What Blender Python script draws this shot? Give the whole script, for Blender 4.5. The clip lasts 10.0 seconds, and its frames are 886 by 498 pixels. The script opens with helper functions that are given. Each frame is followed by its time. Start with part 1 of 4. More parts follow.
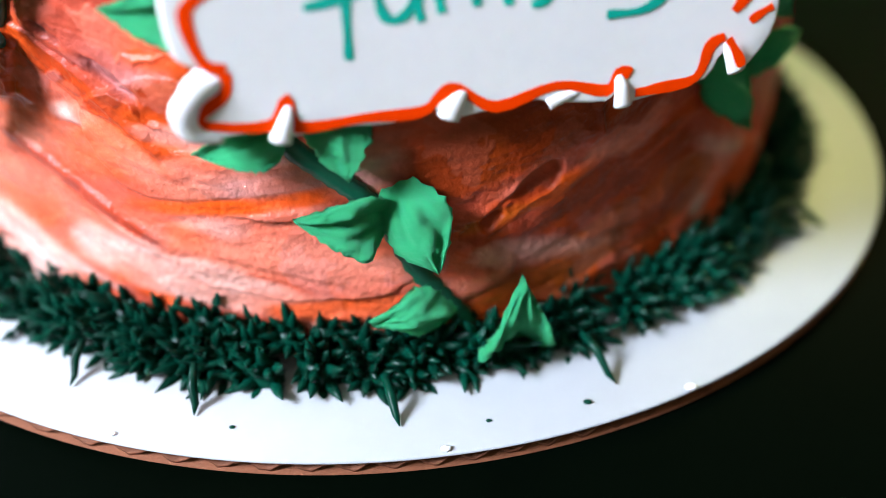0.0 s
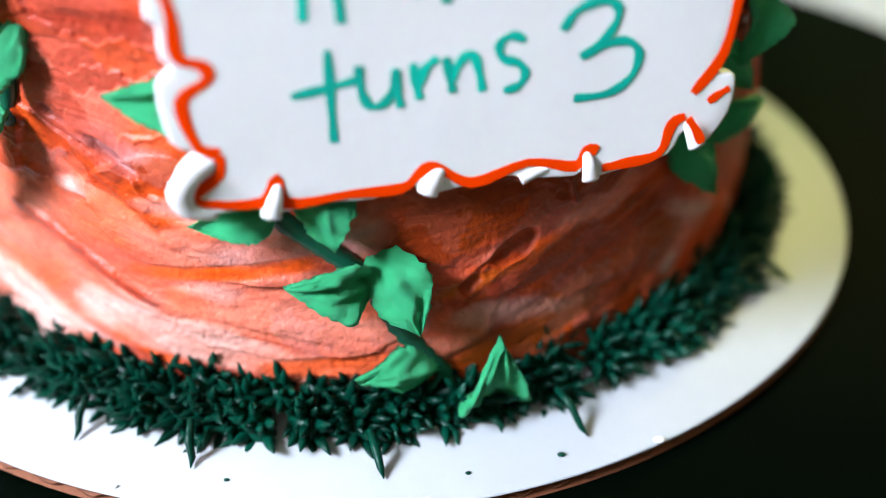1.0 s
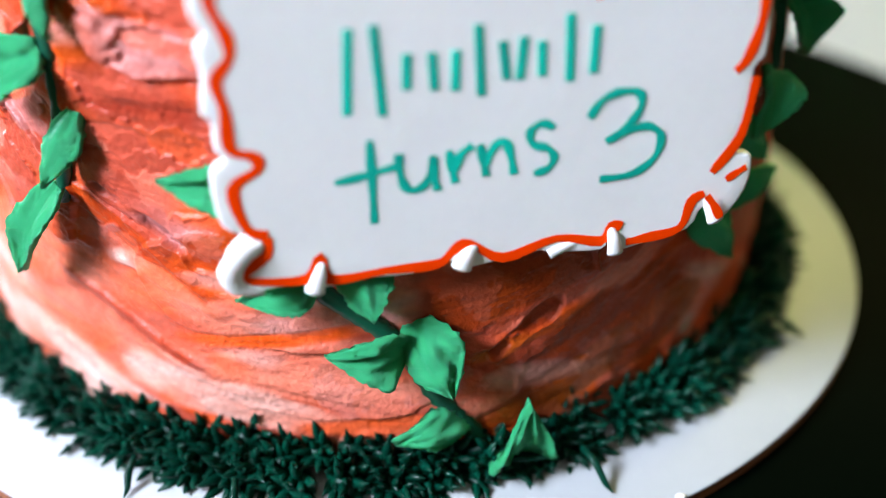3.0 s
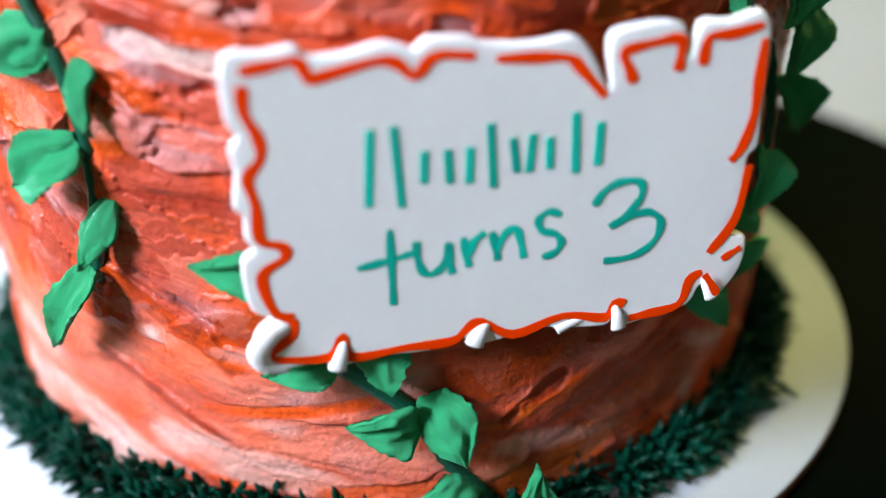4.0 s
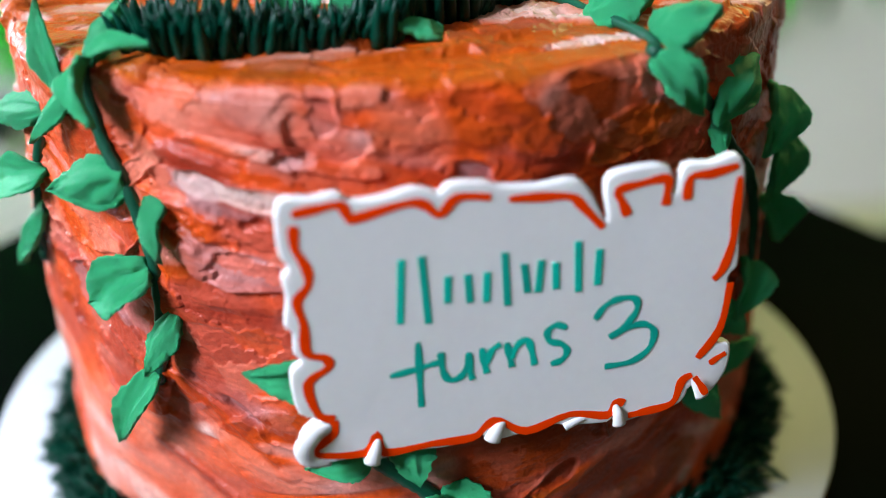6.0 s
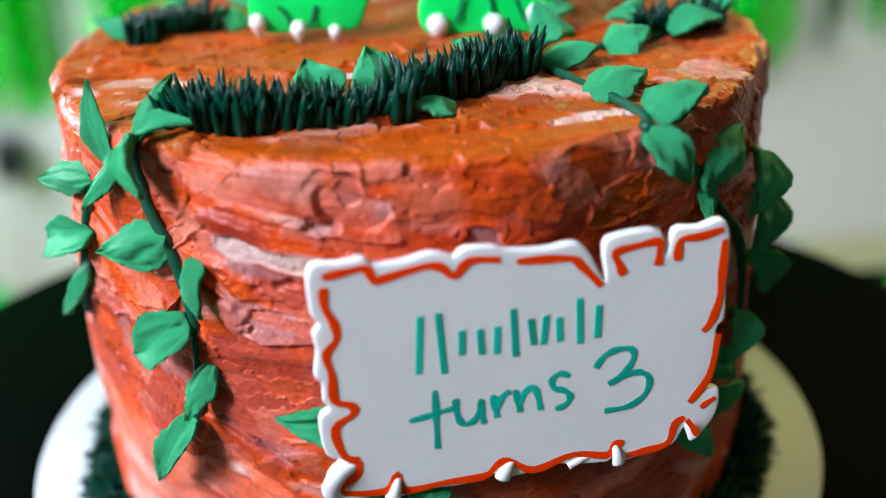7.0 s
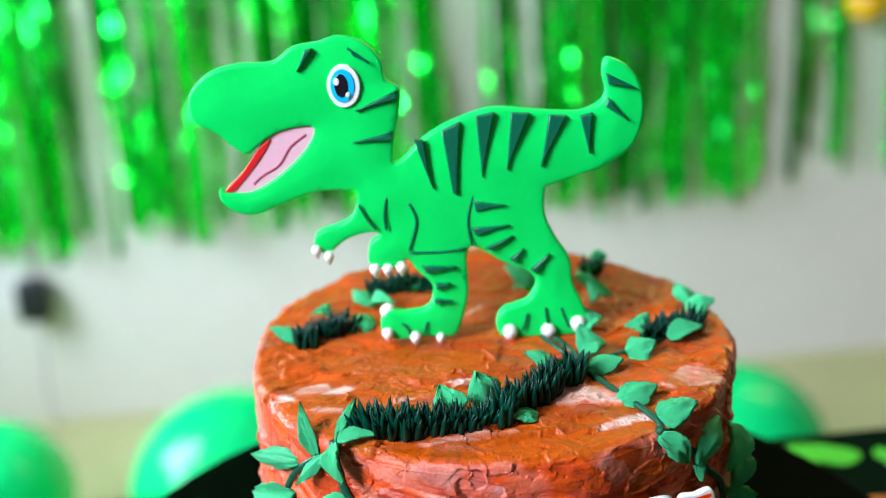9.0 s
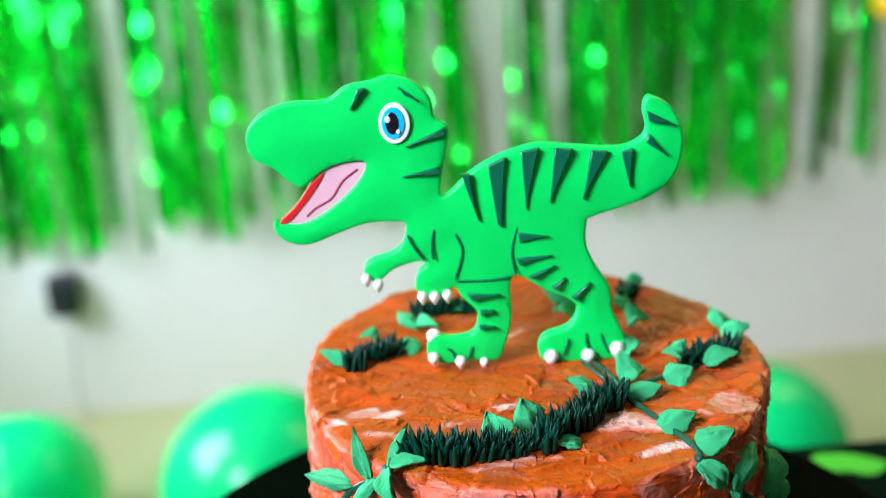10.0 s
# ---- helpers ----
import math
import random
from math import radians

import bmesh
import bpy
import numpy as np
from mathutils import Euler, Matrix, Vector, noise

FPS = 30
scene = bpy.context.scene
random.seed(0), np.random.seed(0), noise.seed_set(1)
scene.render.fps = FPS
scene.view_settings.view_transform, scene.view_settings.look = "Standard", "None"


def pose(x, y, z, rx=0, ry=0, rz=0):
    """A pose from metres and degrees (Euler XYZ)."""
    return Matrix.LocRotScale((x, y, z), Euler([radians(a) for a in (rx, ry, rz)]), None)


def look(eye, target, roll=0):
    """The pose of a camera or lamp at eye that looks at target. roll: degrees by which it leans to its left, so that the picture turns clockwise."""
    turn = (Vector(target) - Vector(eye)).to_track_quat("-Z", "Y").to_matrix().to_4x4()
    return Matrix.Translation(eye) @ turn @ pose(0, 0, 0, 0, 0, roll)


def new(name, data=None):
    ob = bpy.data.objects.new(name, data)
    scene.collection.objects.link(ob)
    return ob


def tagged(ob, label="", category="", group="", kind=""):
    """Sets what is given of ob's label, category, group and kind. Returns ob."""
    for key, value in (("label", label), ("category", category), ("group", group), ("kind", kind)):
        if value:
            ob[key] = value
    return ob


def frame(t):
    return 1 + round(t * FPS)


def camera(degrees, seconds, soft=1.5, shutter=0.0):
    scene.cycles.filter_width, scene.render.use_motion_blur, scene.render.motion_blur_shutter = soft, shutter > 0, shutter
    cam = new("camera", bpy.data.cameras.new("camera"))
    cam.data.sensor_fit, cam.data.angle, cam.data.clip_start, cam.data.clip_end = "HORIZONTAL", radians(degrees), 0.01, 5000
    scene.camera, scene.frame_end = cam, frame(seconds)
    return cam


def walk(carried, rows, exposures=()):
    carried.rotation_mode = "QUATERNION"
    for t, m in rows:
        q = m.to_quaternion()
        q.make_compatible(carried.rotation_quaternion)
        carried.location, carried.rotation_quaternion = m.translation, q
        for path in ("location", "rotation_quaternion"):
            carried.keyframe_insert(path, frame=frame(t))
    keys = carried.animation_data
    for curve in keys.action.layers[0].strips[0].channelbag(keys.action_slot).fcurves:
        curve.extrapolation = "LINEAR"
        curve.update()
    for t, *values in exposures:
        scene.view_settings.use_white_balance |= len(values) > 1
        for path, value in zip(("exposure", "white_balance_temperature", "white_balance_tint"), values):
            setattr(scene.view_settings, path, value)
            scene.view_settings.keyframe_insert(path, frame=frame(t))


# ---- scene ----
from mathutils.geometry import delaunay_2d_cdt

# camera: seconds, place in metres, turn in degrees; the cake's axis is the origin, the board's top is z = 0
cam = camera(42.99, 10.0, soft=0.8)
ROWS = [
    (0.0, -0.0000, -0.2634, 0.1329, 56.10, 0.24, -4.63),
    (0.5, 0.0018, -0.2657, 0.1405, 56.63, 0.32, -4.61),
    (1.0, 0.0033, -0.2702, 0.1465, 57.16, 0.42, -4.63),
    (1.5, 0.0015, -0.2724, 0.1482, 57.48, 0.52, -4.45),
    (2.0, -0.0015, -0.2724, 0.1540, 57.74, 0.74, -4.38),
    (3.5, -0.0017, -0.2763, 0.1665, 58.47, 0.92, -4.63),
    (4.0, -0.0054, -0.2804, 0.1752, 59.70, 1.00, -4.86),
    (4.5, -0.0076, -0.2873, 0.1800, 59.91, 1.05, -4.70),
    (5.0, -0.0080, -0.2945, 0.1852, 60.35, 1.23, -4.78),
    (6.5, -0.0077, -0.3085, 0.2056, 64.07, 1.89, -4.11),
    (7.0, -0.0106, -0.3216, 0.2155, 64.52, 2.06, -4.16),
    (7.5, -0.0195, -0.3548, 0.2493, 65.55, 2.41, -4.16),
    (8.0, -0.0323, -0.4002, 0.3039, 66.65, 2.63, -5.35),
    (8.5, -0.0441, -0.4230, 0.3243, 68.67, 2.71, -5.77),
    (9.0, -0.0517, -0.4311, 0.3347, 69.49, 2.90, -5.54),
    (9.5, -0.0574, -0.4340, 0.3406, 69.10, 2.69, -5.01),
    (10.0, -0.0624, -0.4413, 0.3575, 68.97, 3.09, -4.55),
]
# the clip's own exposure drifts a little on the way
EXPOSURES = ((0.0, 1.14), (1.0, 1.20), (2.0, 1.20), (3.5, 0.86), (4.5, 0.60), (5.0, 0.44), (6.5, 0.38), (7.5, 0.32), (8.0, 0.22), (8.5, 0.38), (10.0, 0.54))
walk(cam, [(t, pose(*row)) for t, *row in ROWS], EXPOSURES)
cam.data.dof.use_dof = True
# the lens stays focused on one spot of the place, just over the board before the cake
focus_spot = new("focus_spot")
focus_spot.location = (0.010, -0.118, 0.011)
cam.data.dof.focus_object = focus_spot
cam.data.dof.aperture_fstop = 4.8

# ---- light: cool daylight from two west windows, a warm fill lamp in an unseen opening added high in the north wall, and the room's own bounce ----
world = bpy.data.worlds.new("sky")
scene.world = world
world.use_nodes = True
sky = world.node_tree.nodes.new("ShaderNodeTexSky")
sky.sky_type, sky.sun_disc = "NISHITA", False
sky.sun_elevation, sky.sun_rotation = radians(35), radians(250)
world.node_tree.links.new(sky.outputs[0], world.node_tree.nodes["Background"].inputs[0])
world.node_tree.nodes["Background"].inputs[1].default_value = 0.08

ROOM_W, ROOM_E, ROOM_S, ROOM_N, FLOOR, CEIL = -1.35, 3.4, -2.6, 1.85, -0.85, 1.8
# two openings in the west wall: y from, y to, z from, z to; an unseen one added high in the north wall: x from, x to, z
# from, z to
WINDOWS = ((-1.15, -0.5, 0.85, 1.65), (0.7, 1.5, -0.1, 1.3))
WARM_FILL_OPENING = (1.0, 2.2, 1.05, 1.7)


def opening_light(name, place, target, w, h, power, colour):
    data = bpy.data.lights.new(name, "AREA")
    data.shape, data.size, data.size_y, data.energy, data.color = "RECTANGLE", w, h, power, colour
    ob = new(name, data)
    ob.matrix_world = look(place, target)
    return ob


for (y0, y1, z0, z1), power in zip(WINDOWS, (87.0, 50.0)):
    opening_light("window_or_fill_light", (ROOM_W - 0.06, (y0 + y1) / 2, (z0 + z1) / 2), (0, (y0 + y1) / 2, (z0 + z1) / 2), y1 - y0, z1 - z0, power, (0.77, 0.89, 1.12))
# unseen opening added so that a yellow lamp fills the back of the board
x0, x1, z0, z1 = WARM_FILL_OPENING
opening_light("window_or_fill_light", ((x0 + x1) / 2, ROOM_N + 0.06, (z0 + z1) / 2), ((x0 + x1) / 2, 0, (z0 + z1) / 2), x1 - x0, z1 - z0, 30.0, (1.0, 0.95, 0.30))


# ---- materials ----


def material(name, colour, rough=0.5, metal=0.0, vary=0.12, scale=60.0, bump=0.1, bump_scale=None, coat=0.0, sheen=0.0, sss=0.0, spec=0.5):
    m = bpy.data.materials.new(name)
    m.use_nodes = True
    nt = m.node_tree
    b = nt.nodes["Principled BSDF"]
    b.inputs["Roughness"].default_value = rough
    b.inputs["Metallic"].default_value = metal
    b.inputs["Specular IOR Level"].default_value = spec
    b.inputs["Coat Weight"].default_value = coat
    b.inputs["Sheen Weight"].default_value = sheen
    if sss:
        b.inputs["Subsurface Weight"].default_value = sss
        b.inputs["Subsurface Radius"].default_value = (1.0, 0.6, 0.4)
        b.inputs["Subsurface Scale"].default_value = 0.0015
    tc = nt.nodes.new("ShaderNodeTexCoord")
    n1 = nt.nodes.new("ShaderNodeTexNoise")
    n1.inputs["Scale"].default_value, n1.inputs["Detail"].default_value = scale, 5
    n2 = nt.nodes.new("ShaderNodeTexNoise")
    n2.inputs["Scale"].default_value, n2.inputs["Detail"].default_value = scale * 7, 3
    info = nt.nodes.new("ShaderNodeObjectInfo")
    add = nt.nodes.new("ShaderNodeMath")
    add.operation = "ADD"
    add2 = nt.nodes.new("ShaderNodeMath")
    add2.operation = "ADD"
    hsv = nt.nodes.new("ShaderNodeHueSaturation")
    hsv.inputs["Color"].default_value = (*colour, 1)
    rng = nt.nodes.new("ShaderNodeMapRange")
    rng.inputs[1].default_value, rng.inputs[2].default_value = 0.9, 2.1
    rng.inputs[3].default_value, rng.inputs[4].default_value = 1 - vary, 1 + vary
    for n in (n1, n2):
        nt.links.new(tc.outputs["Object"], n.inputs["Vector"])
    nt.links.new(n1.outputs[0], add.inputs[0])
    nt.links.new(n2.outputs[0], add.inputs[1])
    nt.links.new(add.outputs[0], add2.inputs[0])
    nt.links.new(info.outputs["Random"], add2.inputs[1])
    nt.links.new(add2.outputs[0], rng.inputs[0])
    nt.links.new(rng.outputs[0], hsv.inputs["Value"])
    nt.links.new(hsv.outputs[0], b.inputs["Base Color"])
    if bump:
        bp = nt.nodes.new("ShaderNodeBump")
        bp.inputs["Strength"].default_value = bump
        bp.inputs["Distance"].default_value = 1.0 / (bump_scale or scale * 7) * 0.3
        n3 = nt.nodes.new("ShaderNodeTexNoise")
        n3.inputs["Scale"].default_value, n3.inputs["Detail"].default_value = (bump_scale or scale * 7), 4
        nt.links.new(tc.outputs["Object"], n3.inputs["Vector"])
        nt.links.new(n3.outputs[0], bp.inputs["Height"])
        nt.links.new(bp.outputs[0], b.inputs["Normal"])
    return m


def attribute_colour(m, attr):
    """Pigments of hand-mixed icing, some shade of its east side among them, held by the mesh, under the material's own
    variation.
    """
    nt = m.node_tree
    a = nt.nodes.new("ShaderNodeAttribute")
    a.attribute_name = attr
    for n in nt.nodes:
        if n.bl_idname == "ShaderNodeHueSaturation":
            nt.links.new(a.outputs["Color"], n.inputs["Color"])
    return m


icing_mat = attribute_colour(material("buttercream", (0.6, 0.15, 0.05), 0.33, vary=0.16, scale=90, bump=1.0, bump_scale=1050, sss=0.05, spec=0.24), "icing")
icing_dab_mat = material("red_buttercream_dab", (0.5, 0.07, 0.03), 0.4, vary=0.16, scale=90, bump=0.5)
leaf_mat = material("leaf_icing", (0.065, 0.62, 0.25), 0.5, vary=0.16, scale=160, bump=1.0, bump_scale=600, sss=0.12, spec=0.22)
stem_mat = material("stem_icing", (0.003, 0.07, 0.035), 0.4, vary=0.2, scale=200, bump=0.2)
grass_mat = material("grass_icing", (0.0005, 0.033, 0.018), 0.3, vary=0.4, scale=250, bump=0.3, spec=0.12)
fondant_mat = material("white_fondant", (0.91, 0.87, 0.84), 0.42, vary=0.03, scale=60, bump=0.07, bump_scale=300, sss=0.1, spec=0.35)
red_mat = material("red_marker_icing", (1.0, 0.05, 0.0), 0.5, vary=0.06, scale=150, bump=0.05, spec=0.05)
teal_mat = material("teal_marker", (0.0, 0.47, 0.34), 0.45, vary=0.25, scale=120, bump=0.05)
dino_mat = material("green_fondant", (0.001, 0.71, 0.112), 0.36, vary=0.06, scale=40, bump=0.1, bump_scale=400, sss=0.05, spec=0.2)
stripe_mat = material("dark_green_fondant", (0.0, 0.125, 0.058), 0.35, vary=0.15, scale=90)
claw_mat = material("white_icing", (0.85, 0.84, 0.8), 0.35, vary=0.03, sss=0.1)
pink_mat = material("pink_fondant", (0.85, 0.47, 0.55), 0.4, vary=0.08)
mouth_red_mat = material("red_fondant", (0.75, 0.01, 0.015), 0.4, vary=0.08)
tongue_mat = material("mauve_icing", (0.36, 0.05, 0.1), 0.4, vary=0.1)
blue_mat = material("blue_icing", (0.0, 0.50, 0.90), 0.25, vary=0.1, coat=0.4)
black_mat = material("black_icing", (0.008, 0.006, 0.012), 0.2, vary=0.1, coat=0.4)
paper_mat = material("white_board_paper", (0.42, 0.425, 0.43), 0.48, vary=0.04, scale=30, bump=0.05)
kraft_mat = material("kraft_card", (0.2, 0.06, 0.022), 0.8, vary=0.25, scale=200, bump=0.5, bump_scale=900)
stand_mat = material("black_lacquer", (0.0006, 0.0014, 0.0007), 0.45, vary=0.2, scale=20, bump=0.03, spec=0.002)
cloth_mat = material("dark_green_cloth", (0.001, 0.007, 0.0035), 0.85, vary=0.2, scale=30, bump=0.3, bump_scale=600, spec=0.02)
wall_mat = material("beige_wall_paint", (0.80, 0.745, 0.69), 0.8, vary=0.04, scale=3, bump=0.1, bump_scale=120)
# unseen ceiling, its colour darkened to hold back the room's bounce
ceil_mat = material("dark_bounce_ceiling", (0.13, 0.118, 0.085), 0.9, vary=0.03, scale=3)
floor_mat = material("light_wood_floor", (0.44, 0.43, 0.21), 0.5, vary=0.15, scale=6, bump=0.1)
trim_mat = material("white_trim_paint", (0.78, 0.76, 0.72), 0.45, vary=0.03, scale=5)
foil_mat = material("green_foil", (0.006, 1.0, 0.06), 0.11, metal=0.8, vary=0.45, scale=14, bump=0.3, bump_scale=45)
# darker copy of the foil, standing in for the shade between strips
shaded_foil_mat = material("shaded_green_foil", (0.002, 0.26, 0.016), 0.16, metal=0.65, vary=0.5, scale=14, bump=0.6, bump_scale=45)
yellow_mat = material("yellow_latex", (0.75, 0.42, 0.004), 0.25, vary=0.08, scale=8, bump=0.0, coat=0.3)
balloon_mat = material("green_latex", (0.001, 0.66, 0.19), 0.2, vary=0.08, scale=8, bump=0.0, coat=0.15, spec=0.3)
# unseen east and south walls, colours chosen dark to cut bounced light
side_wall_mat = material("dark_olive_bounce_wall", (0.08, 0.07, 0.022), 0.8, vary=0.04, scale=3, bump=0.1, bump_scale=120)
south_wall_mat = material("dark_brown_bounce_wall", (0.11, 0.095, 0.075), 0.8, vary=0.04, scale=3, bump=0.1, bump_scale=120)
lime_mat = material("lime_print", (0.03, 0.6, 0.02), 0.6, vary=0.15, scale=40, bump=0.0)
orange_mat = material("orange_print", (0.6, 0.16, 0.02), 0.7, vary=0.15, scale=40)
plastic_mat = material("black_plastic", (0.012, 0.013, 0.018), 0.4, vary=0.1)

# ---- small builders ----


def mesh_from(name, bm, mat, smooth=True):
    me = bpy.data.meshes.new(name)
    bm.normal_update()
    bm.to_mesh(me)
    bm.free()
    for m in (mat if isinstance(mat, (list, tuple)) else [mat]):
        me.materials.append(m)
    if smooth:
        me.polygons.foreach_set("use_smooth", [True] * len(me.polygons))
    return me


def part(name, bm, mat, parent=None, label="", smooth=True):
    ob = new(name, mesh_from(name, bm, mat, smooth))
    if parent:
        ob.parent = parent
    return tagged(ob, label)


def box(bm, x0, x1, y0, y1, z0, z1, bevel=0.0):
    r = bmesh.ops.create_cube(bm, size=1.0)
    bmesh.ops.transform(bm, matrix=Matrix.LocRotScale(((x0 + x1) / 2, (y0 + y1) / 2, (z0 + z1) / 2), None, (x1 - x0, y1 - y0, z1 - z0)), verts=r["verts"])
    if bevel:
        edges = list({e for v in r["verts"] for e in v.link_edges})
        bmesh.ops.bevel(bm, geom=edges, offset=bevel, segments=2, affect="EDGES", profile=0.6)
    return bm


def lathe(bm, profile, seg=96, mat=0):
    rings = []
    for r, z in profile:
        if r < 1e-6:
            rings.append([bm.verts.new((0, 0, z))] * seg)
        else:
            rings.append([bm.verts.new((r * math.cos(k * math.tau / seg), r * math.sin(k * math.tau / seg), z)) for k in range(seg)])
    for a, b in zip(rings, rings[1:]):
        for k in range(seg):
            vs = []
            for v in (a[k], a[(k + 1) % seg], b[(k + 1) % seg], b[k]):
                if v not in vs:
                    vs.append(v)
            if len(vs) > 2:
                bm.faces.new(vs).material_index = mat
    return bm


def spline(points, steps=5, closed=False):
    """Catmull-Rom through 2D or 3D points."""
    pts = [Vector(p) for p in points]
    n = len(pts)
    out = []
    for i in range(n if closed else n - 1):
        p0 = pts[i - 1] if closed or i else pts[0]
        p1, p2 = pts[i], pts[(i + 1) % n]
        p3 = pts[(i + 2) % n] if closed or i + 2 < n else pts[-1]
        for s in range(steps):
            t = s / steps
            out.append(0.5 * ((2 * p1) + (p2 - p0) * t + (2 * p0 - 5 * p1 + 4 * p2 - p3) * t * t + (3 * p1 - p0 - 3 * p2 + p3) * t ** 3))
    if not closed:
        out.append(pts[-1])
    return out


def tube(bm, path, radii, sides=8, mat=0, flat=1.0, up=None):
    """A round or flattened rod along a path; radii: one for each point."""
    rings = []
    n = len(path)
    for i, p in enumerate(path):
        d = (path[min(i + 1, n - 1)] - path[max(i - 1, 0)])
        d = d.normalized() if d.length > 1e-9 else Vector((0, 0, 1))
        ref = Vector(up) if up else (Vector((0, 0, 1)) if abs(d.z) < 0.9 else Vector((1, 0, 0)))
        u = d.cross(ref).normalized()
        w = u.cross(d)
        rings.append([bm.verts.new(p + radii[i] * (u * math.cos(a) + w * flat * math.sin(a))) for a in (k * math.tau / sides for k in range(sides))])
    for a, b in zip(rings, rings[1:]):
        for k in range(sides):
            bm.faces.new((a[k], a[(k + 1) % sides], b[(k + 1) % sides], b[k])).material_index = mat
    bm.faces.new(rings[0][::-1]).material_index = mat
    bm.faces.new(rings[-1]).material_index = mat
    return bm


def slab(bm, outline, front, back, edge, mat=0, to=None, dome=0.0, cell=0.002, wavy=0.0):
    """A cut-out sheet: outline in the plane (x, z), from y = back to y = front, with rounded rims."""
    pts = [Vector((p[0], p[1])) for p in outline]
    area = sum(a.x * b.y - b.x * a.y for a, b in zip(pts, pts[1:] + pts[:1]))
    if area < 0:
        pts.reverse()
    n = len(pts)
    nor = []
    for i in range(n):
        d = (pts[(i + 1) % n] - pts[i - 1])
        d = d.normalized() if d.length > 1e-12 else Vector((1, 0))
        nor.append(Vector((d.y, -d.x)))
    sgn = 1 if front < back else -1
    levels = [(1.0, back)]
    levels += [(0.0, back - sgn * edge * 0.8)]
    levels += [(1 - math.cos(a), front + sgn * edge * (1 - math.sin(a))) for a in (0.0, 0.4, 0.8, 1.2, math.pi / 2)]
    rings = []
    for inset, y in levels:
        ring = []
        for p, q in zip(pts, nor):
            v = p - q * inset * edge
            co = Vector((v.x, y, v.y))
            ring.append(bm.verts.new(to @ co if to else co))
        rings.append(ring)
    for a, b in zip(rings, rings[1:]):
        for k in range(n):
            f = bm.faces.new((a[k], a[(k + 1) % n], b[(k + 1) % n], b[k]))
            f.material_index = mat
            f.smooth = True
    f = bm.faces.new(rings[0][::-1])
    f.material_index = mat
    if not dome:
        f = bm.faces.new(rings[-1])
        f.material_index = mat
        return bm
    # a puffed face: a fine net inside the rim, swelling away from it
    rim = [Vector((v.co.x, v.co.z)) for v in rings[-1]]
    ra = np.array([(p.x, p.y) for p in rim])
    inner_pts = []
    x0, z0 = ra.min(0)
    x1, z1 = ra.max(0)
    for i in range(int((x1 - x0) / cell) + 1):
        for j in range(int((z1 - z0) / cell) + 1):
            q = np.array((x0 + (i + 0.5 * (j % 2)) * cell, z0 + j * cell))
            if np.hypot(*(ra - q).T).min() > 0.55 * cell:
                inner_pts.append(Vector(q))
    vs, _, faces, origin, _, _ = delaunay_2d_cdt(rim + inner_pts, [(k, (k + 1) % n) for k in range(n)], [], 1, 1e-7)
    made = []
    for p, o in zip(vs, origin):
        if o and o[0] < n:
            made.append(rings[-1][o[0]])
        else:
            d = np.hypot(*(ra - np.array(p)).T).min()
            y = front - sgn * (dome * (1 - math.exp(-d / (5 * cell))) + wavy * noise.noise((p.x * 60, 0.3, p.y * 60)))
            made.append(bm.verts.new((p.x, y, p.y)))
    for tri in faces:
        ring_v = [made[k] for k in tri]
        if len(set(ring_v)) == 3:
            f = bm.faces.new(ring_v)
            f.material_index, f.smooth = mat, True
    return bm


def blob(bm, place, size, mat=0, sub=2, turn=None):
    m = Matrix.LocRotScale(place, turn, size)
    r = bmesh.ops.create_icosphere(bm, subdivisions=sub, radius=1.0, matrix=m)
    for v in r["verts"]:
        for f in v.link_faces:
            f.material_index = mat
            f.smooth = True
    return bm


# ---- the room ----


def structure(name, bm, mat, label, category):
    return tagged(part(name, bm, mat, None, "", False), label, category, kind="structure")


W = 0.12
structure("floor", box(bmesh.new(), ROOM_W - W, ROOM_E + W, ROOM_S - W, ROOM_N + W, FLOOR - 0.1, FLOOR), floor_mat, "light tan wooden floor under the party table", "floor")
structure("ceiling", box(bmesh.new(), ROOM_W - W, ROOM_E + W, ROOM_S - W, ROOM_N + W, CEIL, CEIL + 0.1), ceil_mat, "plain ceiling out of view, darkened to hold back bounced light", "ceiling")
x0, x1, z0, z1 = WARM_FILL_OPENING
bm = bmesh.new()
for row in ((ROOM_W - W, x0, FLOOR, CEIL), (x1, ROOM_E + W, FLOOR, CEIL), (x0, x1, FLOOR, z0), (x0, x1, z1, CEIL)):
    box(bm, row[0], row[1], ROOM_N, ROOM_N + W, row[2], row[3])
structure("wall_north", bm, wall_mat, "plain beige painted wall with a high opening added for warm fill light", "wall")
structure("wall_east", box(bmesh.new(), ROOM_E, ROOM_E + W, ROOM_S, ROOM_N, FLOOR, CEIL), side_wall_mat, "plain side wall out of view, dark olive to hold back bounced light", "wall")
structure("wall_south", box(bmesh.new(), ROOM_W - W, ROOM_E + W, ROOM_S - W, ROOM_S, FLOOR, CEIL), south_wall_mat, "plain wall out of view, dark brown to hold back bounced light", "wall")

bm = bmesh.new()
edges_y = [ROOM_S] + [y for w in WINDOWS for y in w[:2]] + [ROOM_N]
for y0, y1 in zip(edges_y[::2], edges_y[1::2]):
    box(bm, ROOM_W - W, ROOM_W, y0, y1, FLOOR, CEIL)
for y0, y1, z0, z1 in WINDOWS:
    box(bm, ROOM_W - W, ROOM_W, y0, y1, FLOOR, z0)
    box(bm, ROOM_W - W, ROOM_W, y0, y1, z1, CEIL)
structure("wall_west", bm, wall_mat, "beige painted wall with two window openings", "wall")

